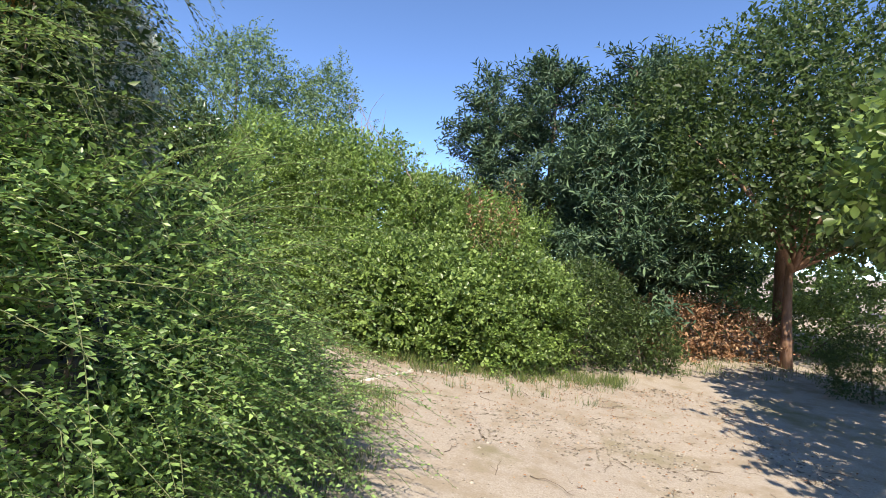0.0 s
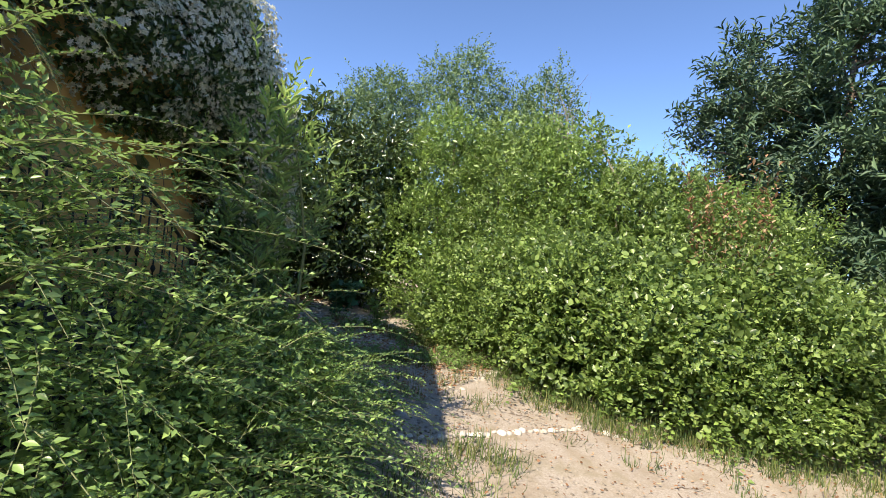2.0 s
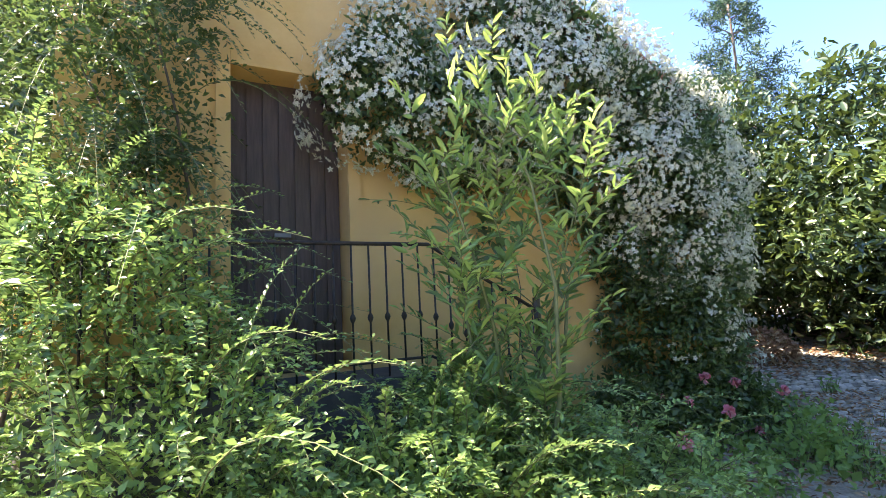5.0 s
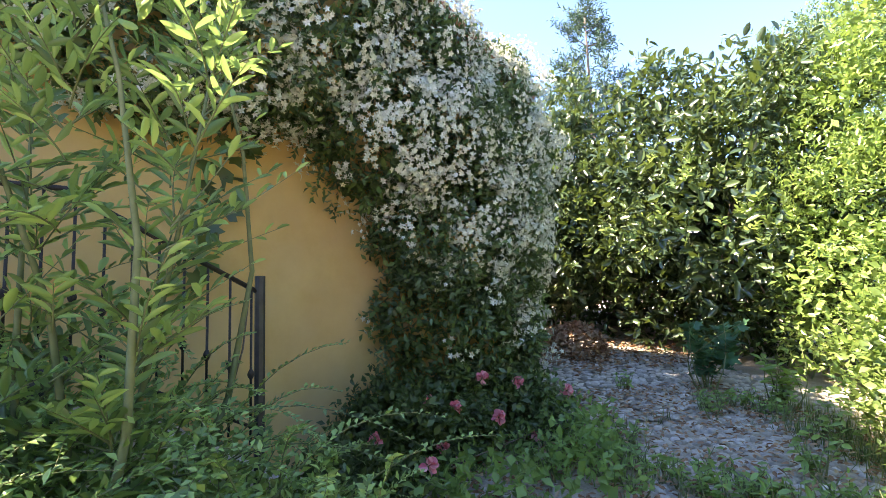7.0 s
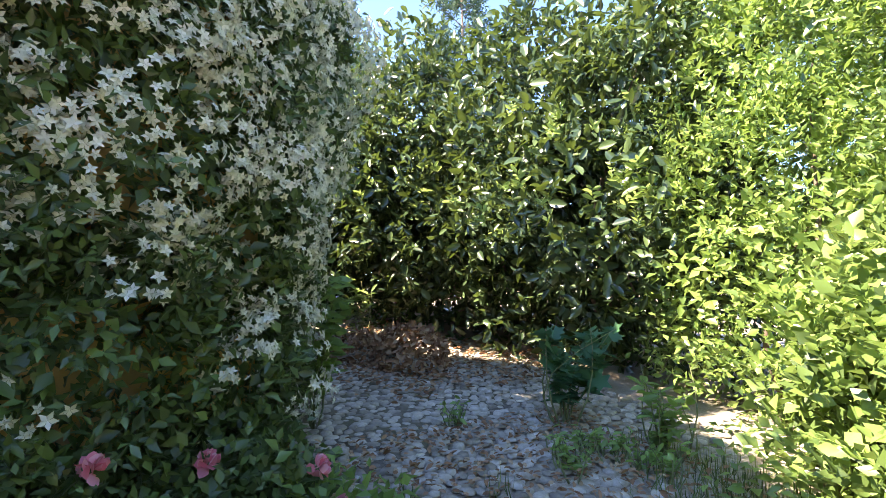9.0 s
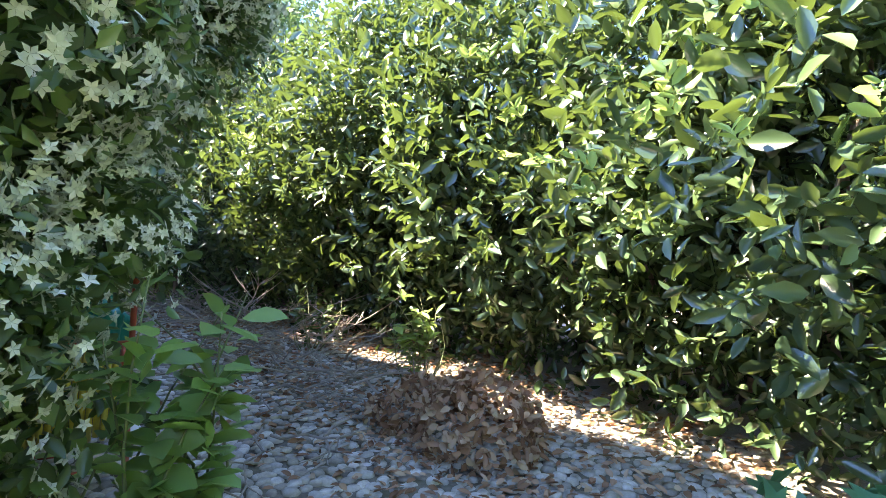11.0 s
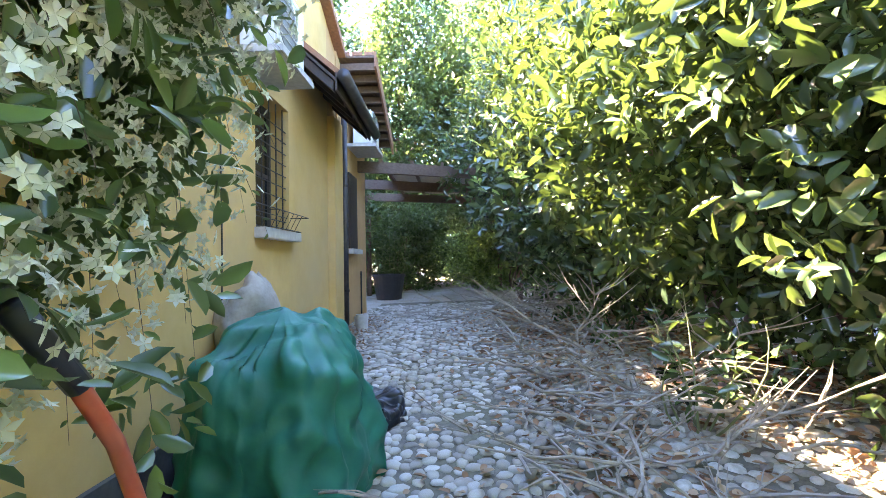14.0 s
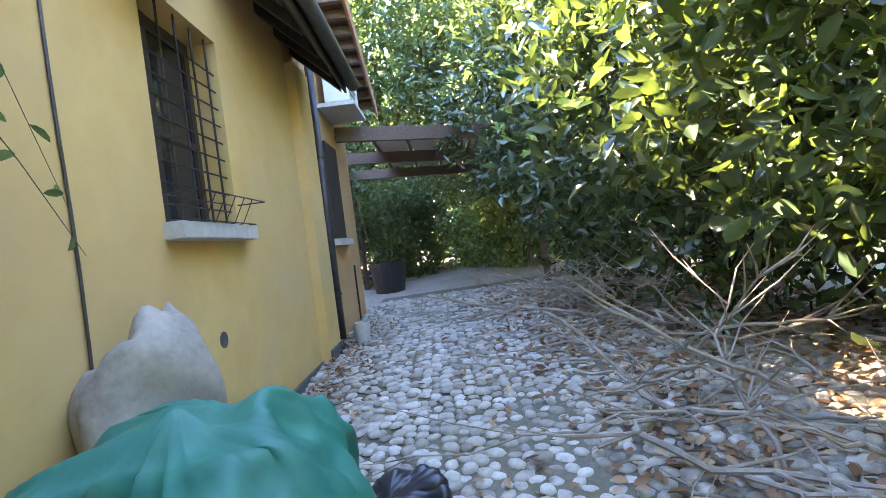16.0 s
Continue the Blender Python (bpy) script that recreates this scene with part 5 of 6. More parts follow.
# bright leaf colour of this first sucker stands in for sunlight on it
upright("laurel_sucker", "low bright laurel suckers at the hedge foot", -8.9, 9.0, 0.95, 130, 0.14, 0.38, M_BRIGHT, 306, 0.5)
upright("laurel_sucker", "low bright laurel suckers at the hedge foot", -10.3, 7.9, 0.8, 90, 0.13, 0.38, M_HEDGE, 307, 0.45)
upright("weed_plant", "leafy weed at the hedge foot", -4.6, 9.95, 0.6, 90, 0.12, 0.5, M_BROAD, 304, 0.3)
upright("weed_plant", "tall leafy weed between the cobbles", -3.3, 8.9, 0.3, 60, 0.08, 0.5, M_BROAD, 305, 0.2)
for k, (x, y) in enumerate([(-5.6, 8.9), (-2.6, 9.3), (-4.1, 8.0), (-4.6, 9.2), (-3.0, 8.2), (-3.7, 9.5), (-2.3, 8.6)] + [(-2.0 - 2.9 * ((i * 0.618) % 1), 6.5 + 3.3 * ((i * 0.377) % 1)) for i in range(46)]):
    upright("weed_plant", "small green weed growing between the cobbles", x, y, 0.22, 44, 0.07, 0.45, M_BROAD, 310 + k, 0.18)

# ---- things in the passage ----
def cloth(name, parent, mat, rx, ry, h, seed, folds=9, top=0.35, power=2.6, smooth=True, hem=0.05, crease=1.0):
    """A draped sheet: a flat crown, shoulders and hanging folds that widen to the hem."""
    bm = bmesh.new()
    n, m = 150, 44
    rows = []
    for j in range(m + 1):
        t = j / m
        row = []
        for i in range(n):
            a = 2 * math.pi * i / n
            c, s = math.cos(a), math.sin(a)
            edge = 1 / (abs(c) ** power + abs(s) ** power) ** (1 / power)
            fold = 1 - 2 * abs(math.sin(a * folds / 2 + 0.9 * math.sin(a * 3 + seed) + 1.2 * t)) ** 0.7 + 0.35 * math.sin(a * (folds * 2 + 1) + seed + 2 * t)
            if t < top:
                k = t / top
                rr, z = k * 0.74, h * (1 - 0.2 * k ** 2) + 0.04 * math.sin(a * 2 + seed) * k
            else:
                k = (t - top) / (1 - top)
                rr = 0.74 + 0.24 * k ** 0.6 + 0.085 * crease * fold * max(0.0, k - 0.04) ** 1.3 * (0.6 + 0.8 * noise.noise(Vector((c * 1.7, s * 1.7, seed))))
                z = h * 0.8 * (1 - k ** 1.1) + 0.04 * math.sin(a * 2 + seed) * (1 - k)
                if j == m:
                    z = 0.01 + hem * (0.5 + 0.5 * math.sin(a * 4 + seed))
            wob = (0.07 * noise.noise(Vector((c * 2 + seed, s * 2, t * 4))) + 0.03 * noise.noise(Vector((c * 7 + seed, s * 7, t * 3)))) * min(1.0, t * 2.2) ** 2
            row.append(bm.verts.new((rx * edge * (rr + wob) * c, ry * edge * (rr + wob) * s, z + wob)))
        rows.append(row)
    for a, b2 in zip(rows[1:], rows[2:]):
        for i in range(n):
            bm.faces.new((a[i], a[(i + 1) % n], b2[(i + 1) % n], b2[i]))
    cen = bm.verts.new((0, 0, h))
    for i in range(n):
        bm.faces.new((cen, rows[1][i], rows[1][(i + 1) % n]))
    bmesh.ops.delete(bm, geom=rows[0], context="VERTS")
    bmesh.ops.recalc_face_normals(bm, faces=bm.faces)
    bm.normal_update()
    for w in bm.verts:                                   # creases, sharp at their ridges
        c = w.co + Vector((seed, 0, 0))
        lift = min(1.0, w.co.z / 0.08)
        w.co += w.normal * lift * crease * (0.03 - 0.1 * abs(noise.noise(c * 2.6)) - 0.05 * abs(noise.noise(c * 6.0 + Vector((3, 1, 7)))))
    return part(name, bm, mat, parent, smooth=smooth)


p = wb(-1.6, 0.62, 0)
cover = thing("covered_machine", "garden machine wrapped in a creased green tarpaulin by the wall", "tarpaulin", at=(p[0], p[1], gz(p[0])), turn=BY + 90)
cloth("tarpaulin", cover, M_TARP, 0.58, 0.46, 1.02, 3.0, 6, 0.42, 3.4, crease=1.6)
part("frame_leg", tube([(0.3, 0.0, 0.0), (0.3, 0.0, 0.6)], 0.02, 8), M_IRON, cover)
part("frame_leg", tube([(-0.3, 0.0, 0.0), (-0.3, 0.0, 0.6)], 0.02, 8), M_IRON, cover)
p = wb(-0.95, 0.16, 0)
sack = thing("sack", "crumpled grey cloth sack leaning on the wall", "sack", at=(p[0], p[1], gz(p[0])), turn=BY + 84)
bm = bmesh.new()
bmesh.ops.create_icosphere(bm, subdivisions=4, radius=1.0)
for vv in bm.verts:
    c = vv.co.copy()
    w = 0.12 * noise.noise(c * 1.6) + 0.06 * noise.noise(c * 4.2) + 0.03 * noise.noise(c * 9)
    cz = math.copysign(abs(c.z) ** 0.6, c.z)
    cx_ = math.copysign(abs(c.x) ** 0.75, c.x)
    vv.co = Vector((cx_ * 0.3 * (1 - 0.1 * cz), c.y * 0.15, 0.585 + 0.585 * max(-0.98, cz))) * (1 + w * 0.55) + Vector((0.08 * cz, w * 0.12 + 0.03 * math.sin(cz * 7 + c.x * 3), 0))
part("cloth", bm, M_SACK, sack, smooth=True)
part("folded_mouth", tube([(-0.24, 0.1, 0.6), (-0.1, 0.15, 0.57), (0.05, 0.16, 0.6), (0.22, 0.1, 0.66)], [0.03, 0.05, 0.055, 0.035], 10), M_SACK, sack, "paler folded edge of the sack", True)
p = wb(-0.62, 0.88, 0)
foil = thing("foil_heap", "crumpled black plastic sheet lying on the cobbles", "plastic sheet", at=(p[0], p[1], gz(p[0]) + 0.01))
cloth("sheet", foil, M_BLACKFOIL, 0.24, 0.3, 0.17, 8.0, 5, 0.4, 2.0)

# hose reel cart
p = wb(-3.085, 0.573, 0)
reel = thing("hose_reel", "red tubular hose cart wound with yellow hose", "hose reel", at=(p[0], p[1], gz(p[0])), turn=BY + 90 - 6)
reel.scale = (1.04, 1.04, 1.08)
# own axes: x along the passage, y out from the wall, z up
for y in (-0.28, 0.28):
    part("side_frame", tube([(0.24, y, 0.02), (0.17, y, 0.2), (-0.02, y, 0.74), (-0.13, y, 1.0), (-0.24, y, 1.16)], 0.017, 10), M_RED, reel, smooth=True)
    part("brace", tube([(-0.24, y, 0.02), (-0.16, y, 0.3), (0.02, y, 0.68)], 0.012, 8), M_RED, reel, smooth=True)
    part("grip", tube([(-0.21, y, 1.12), (-0.33, y, 1.26)], 0.022, 10), M_BLACKFOIL, reel, "black rubber grip", True)
    part("hoop", tube([(0.22 * math.cos(a), y * 0.86, 0.46 + 0.26 * math.sin(a)) for a in np.linspace(0, 6.283, 26)], 0.011, 8), M_RED, reel, smooth=True)
    for a in (0.4, 1.45, 2.5):
        part("spoke", tube([(0.22 * math.cos(a), y * 0.86, 0.46 + 0.26 * math.sin(a)), (-0.22 * math.cos(a), y * 0.86, 0.46 - 0.26 * math.sin(a))], 0.008, 6), M_RED, reel)
for x, z in ((-0.02, 0.74), (0.22, 0.1), (-0.2, 0.1)):
    part("cross_tube", tube([(x, -0.28, z), (x, 0.28, z)], 0.013, 8), M_RED, reel, smooth=True)
for k in range(13):
    y = -0.21 + k * 0.035
    rr = 0.215 + 0.012 * math.sin(k * 2.3)
    part("hose_coil", tube([(rr * math.cos(a), y + 0.017 * a / 6.283, 0.46 + (rr + 0.015) * math.sin(a)) for a in np.linspace(0, 6.283, 26)], 0.0165, 8), M_HOSE, reel, smooth=True)
part("drum", tube([(0, -0.23, 0.46), (0, 0.23, 0.46)], 0.17, 16), M_ACDARK, reel)
p = wb(-2.5, 0.92, 0)
jug = thing("plastic_jug", "dull white plastic jug lying by the hose cart", "jug", at=(p[0], p[1], gz(p[0])), turn=40)
bm = tube([(0, 0, 0.075), (0.02, 0, 0.075), (0.17, 0, 0.08), (0.21, 0, 0.08), (0.22, 0, 0.08), (0.25, 0, 0.08)], [0.05, 0.07, 0.072, 0.04, 0.022, 0.022], 14)
part("body", bm, M_ACWHITE, jug, smooth=True)


def pot(name, label, at, r, h, mat, rim=0.03):
    ob = thing(name, label, "flowerpot", at=at)
    prof = [(r * 0.74, 0), (r * 0.95, h - 0.06), (r, h - 0.06), (r, h), (r - rim, h), (r - rim, h - 0.08)]
    bm = bmesh.new()
    rings = [[bm.verts.new((q0 * math.cos(a), q0 * math.sin(a), z)) for a in np.linspace(0, 6.283, 25)[:-1]] for q0, z in prof]
    for a, c in zip(rings, rings[1:]):
        for k in range(24):
            bm.faces.new((a[k], a[(k + 1) % 24], c[(k + 1) % 24], c[k]))
    bm.faces.new(rings[0][::-1])
    bm.faces.new(rings[-1])
    part("pot", bm, mat, ob, smooth=False)
    return ob


p = wb(6.5, 0.15, 0)
pot("flowerpot", "large dark plastic tub by the pergola", (p[0], p[1], gz(p[0])), 0.36, 0.55, M_POT)
upright("potted_plant", "dark leafy plant growing beside the tub", p[0] - 0.25, p[1] - 0.35, 2.0, 500, 0.12, 0.45, M_DARKTREE, 320, 0.4)
for k, (u, v) in enumerate([(2.58, 0.25), (2.42, 0.3)]):
    p = wb(u, v, 0)
    pot("flowerpot", "small weathered clay pot at the foot of the pipe", (p[0], p[1], gz(p[0])), 0.085, 0.2 + 0.05 * k, M_SILL, 0.012)
# dark leaves put deep shade into the colour of all but two shrubs
for k, (u, v, h) in enumerate([(7.6, -0.9, 2.8), (9.0, 0.4, 2.0), (7.0, -2.2, 3.2), (9.8, 2.4, 1.6), (10.6, 0.6, 3.4), (11.5, 2.6, 3.8), (8.4, 3.0, 1.5), (12.5, -0.8, 4.4)]):
    p = wb(u, v, 0)
    shrub("garden_shrub", "leafy shrub at the end of the passage", "shrub", hill(p[0], p[1], 0.7 + 0.1 * k, h, k), 1300, 6, 0.3, 0.1, 0.5, M_SHRUB if k in (3, 6) else M_DARKTREE, 330 + k)

# brown heap of dead leaves at the hedge foot
hp, hn = surface([(-7.75, 9.35, gz(-7.75) + 0.12, 0.55, 0.42, 0.42), (-8.3, 9.0, gz(-8.3) + 0.05, 0.5, 0.4, 0.25)], 2600, 340, 0.15, 0.0)
q = np.random.default_rng(341)
heap = leaf_arrays(hp, q.normal(size=hp.shape), hn + 0.6 * q.normal(size=hp.shape), 0.09 * q.uniform(0.6, 1.2, len(hp)), 0.045, LEAF6)
tagged(mesh_part("leaf_heap", *heap, M_DRYLEAF), "heap of dry reddish-brown leaves at the hedge foot", "leaf heap", kind="stuff")

# brushwood: cut branches lying along the hedge foot
def branch_bm(L, r0, seed, forks=4):
    q = np.random.default_rng(seed)
    k = np.linspace(0, 1, 8)
    pts = np.stack([k * L, np.cumsum(q.normal(size=8)) * 0.06 * L, np.abs(np.cumsum(q.normal(size=8)) * 0.02 * L) + r0], axis=1)
    bm = tube(pts, list(r0 * (1 - 0.75 * k)), 6)
    for f in range(forks):
        i = q.integers(2, 7)
        a = q.uniform(0.4, 1.0) * q.choice([-1, 1])
        l2 = L * q.uniform(0.2, 0.45)
        e = pts[i] + np.array([math.cos(a) * l2, math.sin(a) * l2, q.uniform(0, 0.3) * l2])
        mid = (pts[i] + e) / 2 + q.normal(size=3) * 0.04 * l2
        tube([pts[i], mid, e], [r0 * 0.5, r0 * 0.35, r0 * 0.12], 5, bm)
    return bm


brush = thing("brushwood", "long heap of cut grey branches along the hedge foot", "brushwood", at=(-9.4, 7.9, gz(-9.4)))
q = np.random.default_rng(350)
for i in range(105):
    u = q.uniform(-3.6, 3.0)
    v = 2.25 + q.normal() * 0.42 + 0.1 * math.sin(u * 2)
    x, y, _ = wb(u, max(1.15, v), 0)
    L = q.uniform(0.5, 1.5)
    ob = part("branch", branch_bm(L, q.uniform(0.006, 0.016), 400 + i), M_TWIG, brush)
    yaw = math.degrees(math.atan2(dB.y, dB.x)) + q.normal() * 45 + (180 if q.uniform() < 0.5 else 0)
    ob.matrix_parent_inverse = brush.matrix_world.inverted()
    ob.matrix_basis = pose(x, y, gz(x) + q.uniform(0.02, 0.34), q.uniform(-30, 30), q.uniform(-22, 6), yaw)
# crooked dead limbs standing out of the hedge
for i, (u, v, L, el, yaw) in enumerate([(-1.2, 2.35, 1.3, -30, 150), (-0.8, 2.5, 1.2, -42, 200), (-1.6, 2.5, 1.2, -25, 100), (0.2, 2.4, 1.2, -38, 60), (-1.4, 2.2, 1.0, -20, 330)]):
    x, y, _ = wb(u, v, 0)
    ob = thing("dead_branch", "crooked bare grey branch leaning from the hedge", "branch", "dead branches", (x, y, gz(x)))
    c = part("limb", branch_bm(L, 0.012, 600 + i, 9), M_TWIG, ob)
    tagged(c, kind="stuff")
    c.matrix_basis = pose(0, 0, 0, 0, el, yaw)
x, y, _ = wb(-1.2, 2.05, 0)
log = thing("log", "short bare grey log lying on the cobbles", "log", at=(x, y, gz(x)), turn=BY + 70)
part("wood", tube([(-0.5, 0, 0.05), (-0.2, 0.03, 0.055), (0.15, 0.0, 0.05), (0.5, 0.05, 0.045)], [0.03, 0.036, 0.034, 0.028], 10), M_TWIG, log, smooth=True)

# ---- ground litter and grass ----
q = np.random.default_rng(360)


def scatter_leaves(n, fx, size, seed, lift=0.05):
    q = np.random.default_rng(seed)
    xy = np.array([fx(q) for _ in range(n)])
    p = np.stack([xy[:, 0], xy[:, 1], ground_z(xy[:, 0]) + q.uniform(lift, lift + 0.03, n)], axis=1)
    a = q.uniform(0, 6.283, n)
    d = np.stack([np.cos(a), np.sin(a), 0.25 * q.normal(size=n)], axis=1)
    return leaf_arrays(p, d, np.array([0, 0, 1.0]) + 0.35 * q.normal(size=(n, 3)), size * q.uniform(0.5, 1.2, n), size * 0.5, LEAF6)


lit = join([scatter_leaves(2600, lambda r: wb(r.uniform(UB - 0.5, 3.0), 2.3 + r.uniform(0, 1) ** 0.7 * 2.2, 0)[:2], 0.085, 364), scatter_leaves(1800, lambda r: wb(r.uniform(UB, 4.0), 2.3 + abs(r.normal()) * -0.5 + r.uniform(0, 0.6), 0)[:2], 0.08, 361),
            scatter_leaves(4200, lambda r: (r.uniform(-5.6, -1.9), r.uniform(6.4, 10.0)), 0.055, 362),
            scatter_leaves(2600, lambda r: (r.uniform(-1.6, 5.0), 8.9 - abs(r.normal()) * 1.9), 0.035, 365, 0.012),
            scatter_leaves(700, lambda r: wb(r.uniform(-0.6, 3.5), 0.1 + abs(r.normal()) * 0.25, 0)[:2], 0.05, 363)])
tagged(mesh_part("leaf_litter", *lit, M_DRYLEAF), "scattered dry brown leaves on the cobbles", "leaf litter", kind="stuff")


def tufts(places, blades, h, seed):
    q = np.random.default_rng(seed)
    xy = np.repeat(np.array(places), blades, axis=0) + q.normal(size=(len(places) * blades, 2)) * 0.07
    n = len(xy)
    p = np.stack([xy[:, 0], xy[:, 1], ground_z(xy[:, 0]) - 0.01], axis=1)
    a = q.uniform(0, 6.283, n)
    d = np.stack([0.5 * np.cos(a), 0.5 * np.sin(a), q.uniform(0.6, 1.2, n)], axis=1)
    return leaf_arrays(p, d, np.stack([np.cos(a), np.sin(a), 0.2 + 0 * a], axis=1), h * q.uniform(0.4, 1.3, n), 0.008, BLADE)


places = [(q.uniform(-4.6, 3.6), 0) for _ in range(330)]
places = [(x, float(np.interp(x, [-4.6, -3, -1.5, 0, 1.5, 3.6], [9.9, 9.5, 9.0, 8.45, 8.7, 9.2])) + q.normal() * 0.22) for x, _ in places]
places += [(q.uniform(-2.2, 2.5), q.uniform(7.2, 8.6)) for _ in range(45)]
places += [(q.uniform(-1.2, -0.55), q.uniform(3.6, 6.6)) for _ in range(80)]
places += [(q.uniform(-4.8, -2.0), q.uniform(6.8, 9.6)) for _ in range(45)]
lawn = [(q.uniform(3.4, 13), q.uniform(10.5, 15)) for _ in range(700)]
g = join([tufts(places, 16, 0.19, 371), tufts(lawn, 12, 0.14, 372)])
tagged(mesh_part("grass", *g, M_GRASS), "tufts of half-dry grass on the gravel", "grass", kind="stuff")

# ---- cobbles of the passage ----
def stone_mesh(name, seed, mat):
    q = np.random.default_rng(seed)
    bm = bmesh.new()
    ex = q.uniform(1.15, 1.5)
    rings = []
    for k, (rr, z) in enumerate(((1.0, -0.25), (0.97, 0.12), (0.72, 0.42))):
        rings.append([bm.verts.new((ex * rr * math.cos(a) * (1 + 0.12 * math.sin(2 * a + seed)), rr * math.sin(a) * (1 + 0.1 * math.cos(3 * a + seed)), z)) for a in np.linspace(0, 6.283, 9)[:-1]])
    for a, c in zip(rings, rings[1:]):
        for i in range(8):
            bm.faces.new((a[i], a[(i + 1) % 8], c[(i + 1) % 8], c[i]))
    top = bm.verts.new((0, 0, 0.52))
    for i in range(8):
        bm.faces.new((rings[-1][i], rings[-1][(i + 1) % 8], top))
    me = bpy.data.meshes.new(name)
    bm.to_mesh(me)
    bm.free()
    me.polygons.foreach_set("use_smooth", [True] * len(me.polygons))
    me.materials.append(mat)
    return me


M_BED = plain_mat("cobble_bedding", (0.09, 0.076, 0.058), (0.2, 0.17, 0.13), 30.0, 0.95, bumpy=0.6, dist=0.01, big=(2.0, (0.12, 0.11, 0.06)))
us, vs_ = np.linspace(UB - 0.7, 5.6, 64), np.linspace(0.125, 4.5, 24)
grid = np.array([[wb(u, v, 0) for v in vs_] for u in us])
grid[..., 2] = ground_z(grid[..., 0]) + 0.02 + 0.012 * lump(grid.reshape(-1, 3), 2.0, 3).reshape(grid.shape[:2])
ii = np.arange(64 * 24).reshape(64, 24)
quads = np.stack([ii[:-1, :-1], ii[1:, :-1], ii[1:, 1:], ii[:-1, 1:]], axis=-1).reshape(-1, 4)
tagged(mesh_part("passage_ground", grid.reshape(-1, 3), quads.ravel(), np.full(len(quads), 4), M_BED, smooth=True), "dark earth bedding between the cobbles", "ground", kind="structure")
single = [stone_mesh("cobble", k, M_STONE_OB) for k in range(6)]
paving = tagged(thing("pavement", "passage paved with rounded grey river cobbles", "paving"), kind="structure")
q = np.random.default_rng(380)
spots = []
STEP = 0.089
for i in range(int(11.0 / STEP)):
    for j in range(int(4.5 / (STEP * 0.87))):
        spots.append(wb(UB - 0.6 + i * STEP + (j % 2) * STEP / 2 + q.normal() * 0.013, 0.06 + j * STEP * 0.87 + q.normal() * 0.013, 0)[:2])
for i in range(int(4.6 / STEP)):
    for j in range(int(5.4 / STEP)):
        x, y = -1.9 - i * STEP + (j % 2) * 0.044 + q.normal() * 0.015, 6.2 + j * STEP * 0.87 + q.normal() * 0.015
        r = Vector((x, y, 0)) - B0
        if r.dot(dB) < UB - 0.6 and (Vector((x, y, 0)) - A0).dot(nA) > 0.4 and q.uniform() < 0.8 + 0.2 * (x < -2.6):
            spots.append((x, y))
verts, faces, sizes, o, singles = [], [], [], 0, 0
cache = []
for me in single:
    co = np.zeros(len(me.vertices) * 3, dtype=np.float32)
    me.vertices.foreach_get("co", co)
    cache.append((co.reshape(-1, 3), np.array([i for pl in me.polygons for i in pl.vertices]), np.array([len(pl.vertices) for pl in me.polygons])))
for x, y in spots:
    rad = q.uniform(0.03, 0.046)
    tall = rad * q.uniform(0.7, 1.05)
    yaw = q.uniform(0, 6.283)
    z = gz(x) + 0.02 + q.uniform(-0.01, 0.01) - (0.022 if x > -4.6 else 0.0)
    k = int(q.integers(0, 6))
    r = Vector((x, y, 0)) - B0
    if -2.6 < r.dot(dB) < -0.2 and 0.95 < r.dot(nB) < 2.2 and singles < 290:
        ob = new("cobble", single[k])
        ob.parent = paving
        ob.matrix_basis = Matrix.Translation((x, y, z)) @ Matrix.Rotation(yaw, 4, "Z") @ Matrix.Diagonal((rad, rad, tall, 1))
        singles += 1
    else:
        co, fa, sz = cache[k]
        c, s = math.cos(yaw), math.sin(yaw)
        w = np.stack([x + rad * (co[:, 0] * c - co[:, 1] * s), y + rad * (co[:, 0] * s + co[:, 1] * c), z + tall * co[:, 2]], axis=1)
        verts.append(w), faces.append(fa + o), sizes.append(sz)
        o += len(co)
tagged(mesh_part("cobbles", np.concatenate(verts), np.concatenate(faces), np.concatenate(sizes), M_STONE, paving, smooth=True), kind="stuff")

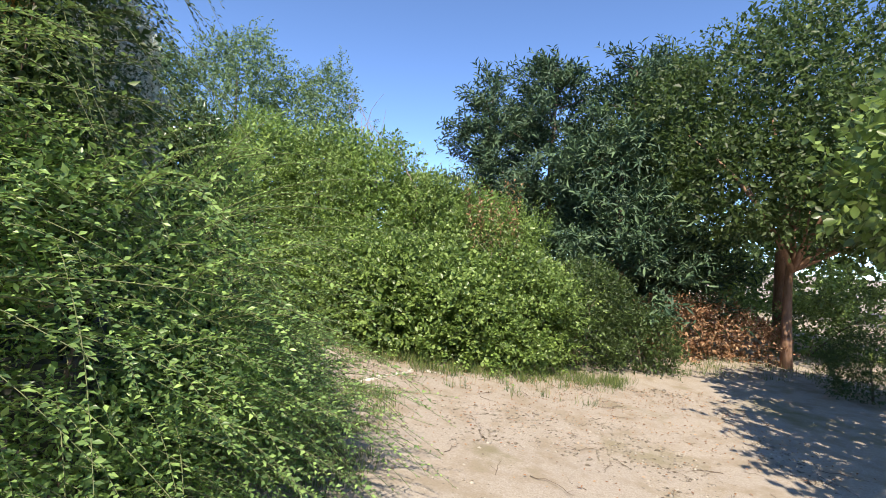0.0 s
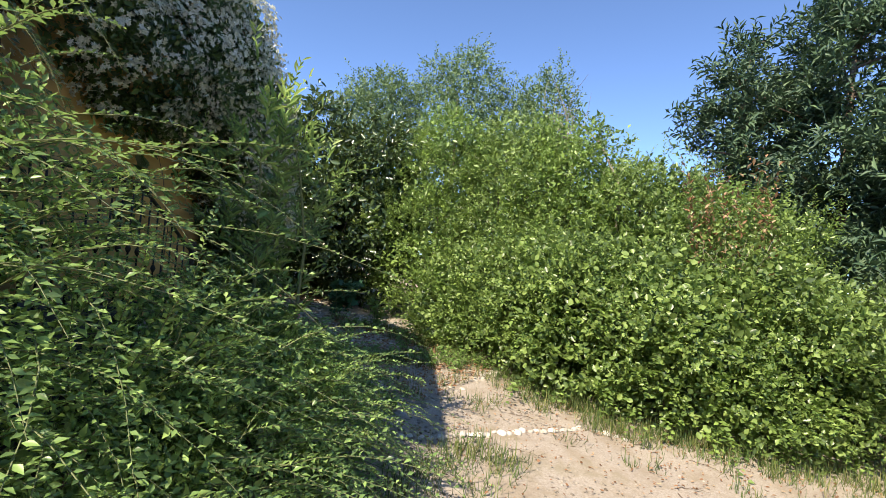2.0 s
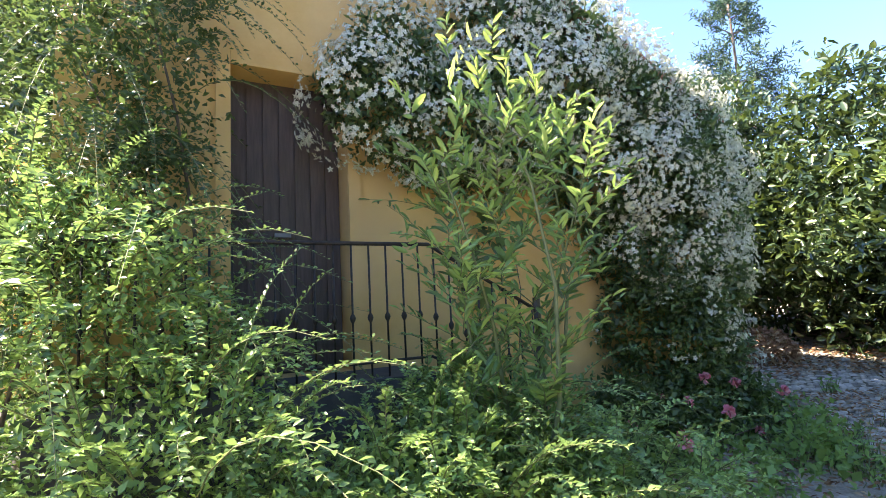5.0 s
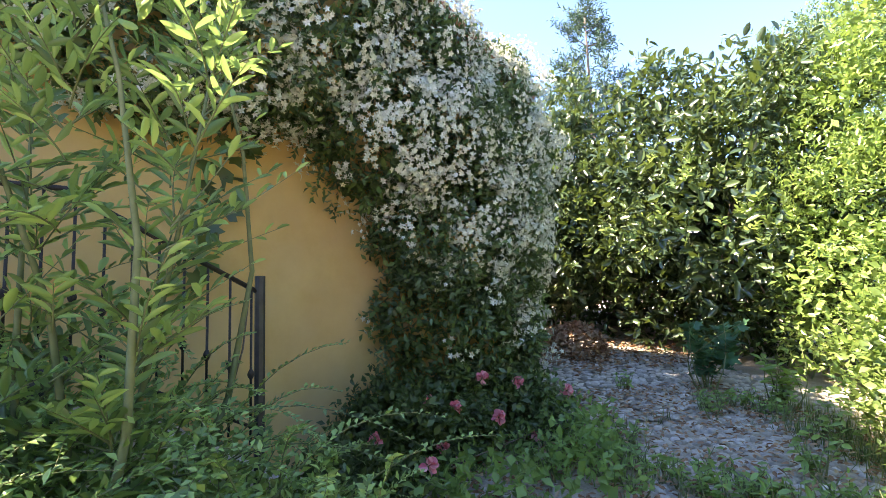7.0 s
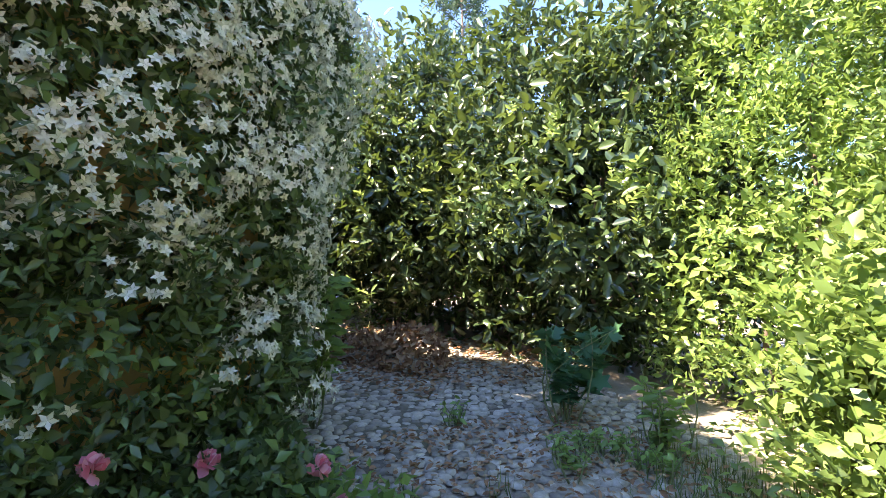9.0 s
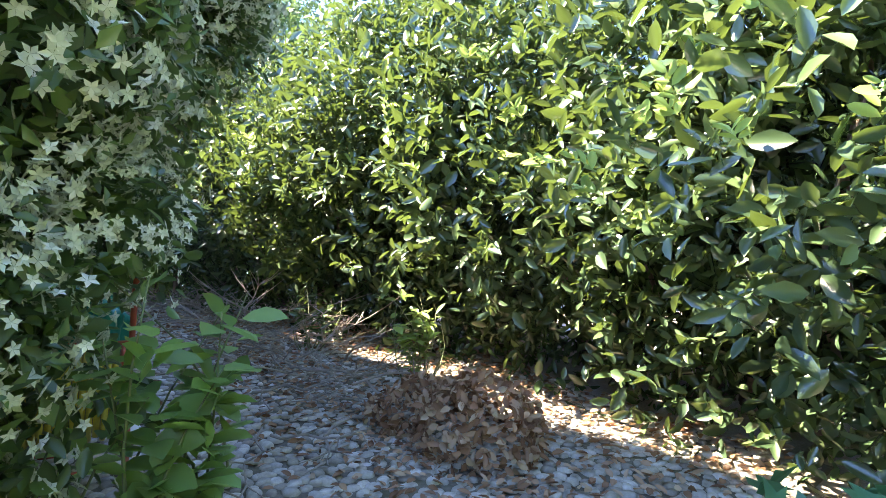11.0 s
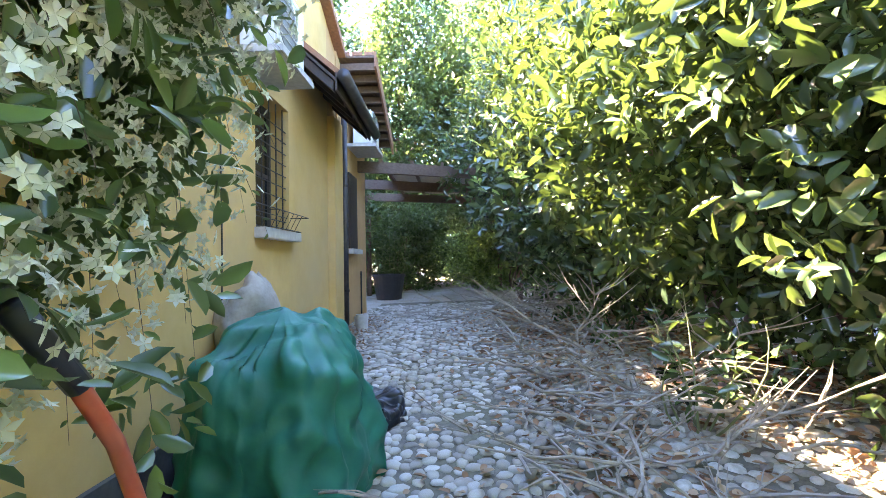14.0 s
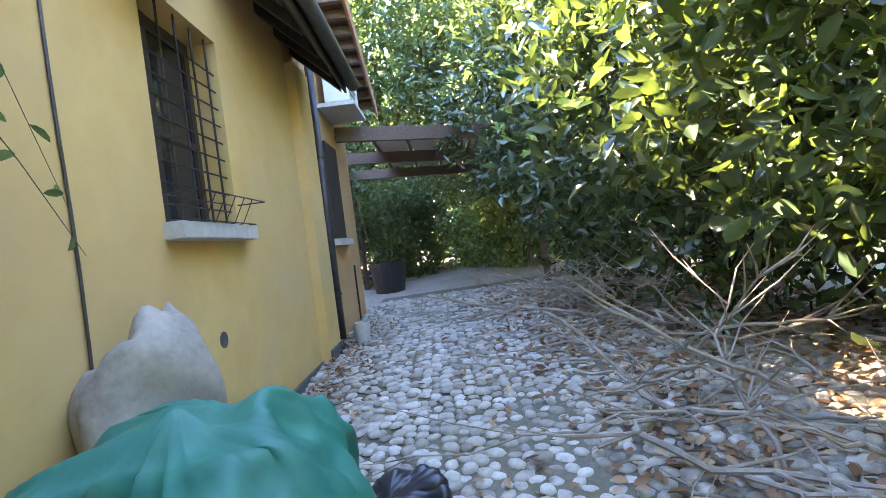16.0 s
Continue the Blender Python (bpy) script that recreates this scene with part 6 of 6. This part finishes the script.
# kerb of small whitish stones between the forecourt and the cobbles
M_KERB = random_mat("kerb_stone", [(0.0, (0.5, 0.47, 0.41)), (0.6, (0.66, 0.62, 0.55)), (1.0, (0.78, 0.75, 0.68))], 0.8, 0.35, 25.0, island=False)
kerb_single = [stone_mesh("stone", 40 + k, M_KERB) for k in range(4)]
kerb = tagged(thing("kerb", "uneven kerb of small whitish stones set in gravel", "kerb"), kind="structure")
q = np.random.default_rng(395)
line = [Vector((-1.75, 5.9)), Vector((-1.4, 6.35)), Vector((-0.85, 7.2)), Vector((-0.3, 8.0)), Vector((0.2, 8.1))]
for a, c in zip(line, line[1:]):
    m = max(1, int((c - a).length / 0.085))
    for i in range(m):
        if q.uniform() < 0.25:
            continue
        p = a.lerp(c, (i + q.uniform(-0.2, 0.2)) / m)
        ob = new("stone", kerb_single[int(q.integers(4))])
        ob.parent = kerb
        side = q.normal() * 0.018
        ob.location = (p.x + side, p.y - side, gz(p.x) + 0.012)
        ob.rotation_euler = (q.normal() * 0.12, q.normal() * 0.12, q.uniform(0, 6.28))
        r = q.uniform(0.022, 0.045)
        ob.scale = (r, r * q.uniform(0.8, 1.1), r * q.uniform(0.9, 1.3))

# grit on the forecourt
M_GRIT = random_mat("grit_stone", [(0.0, (0.16, 0.13, 0.1)), (0.5, (0.32, 0.28, 0.23)), (1.0, (0.5, 0.45, 0.38))], 0.85, 0.25, 25.0)
q = np.random.default_rng(390)
n = 9000
gx_, gy_ = q.uniform(-2.2, 4.5, n), q.uniform(2.5, 9.0, n)
rad = q.uniform(0.006, 0.02, n) * np.where(q.uniform(0, 1, n) < 0.06, 1.8, 1.0)
octa = np.array([[1, 0, 0], [0, 1, 0], [-1, 0, 0], [0, -1, 0], [0, 0, 0.7], [0, 0, -0.5]], dtype=float)
rot = q.uniform(0, 6.283, n)
c, s = np.cos(rot)[:, None], np.sin(rot)[:, None]
pts = np.stack([gx_[:, None] + rad[:, None] * (octa[None, :, 0] * c - octa[None, :, 1] * s) * 1.3, gy_[:, None] + rad[:, None] * (octa[None, :, 0] * s + octa[None, :, 1] * c), ground_z(gx_)[:, None] + rad[:, None] * octa[None, :, 2]], axis=-1)
tri = np.array([0, 1, 4, 1, 2, 4, 2, 3, 4, 3, 0, 4, 1, 0, 5, 2, 1, 5, 3, 2, 5, 0, 3, 5])
tagged(mesh_part("grit", pts.reshape(-1, 3), (tri[None, :] + (np.arange(n) * 6)[:, None]).ravel(), np.full(n * 8, 3), M_GRIT), "loose grit and pebbles on the forecourt gravel", "gravel", kind="stuff")
# fallen twigs on the forecourt
for i in range(44):
    x, y = q.uniform(-1.0, 4.5), q.uniform(4.5, 8.4)
    ob = thing("fallen_twig", "thin dry twig lying on the gravel", "twig", "fallen twigs", (x, y, gz(x) + 0.006), q.uniform(0, 360))
    part("wood", branch_bm(q.uniform(0.2, 0.5), 0.004, 800 + i, 2), M_BARK, ob)
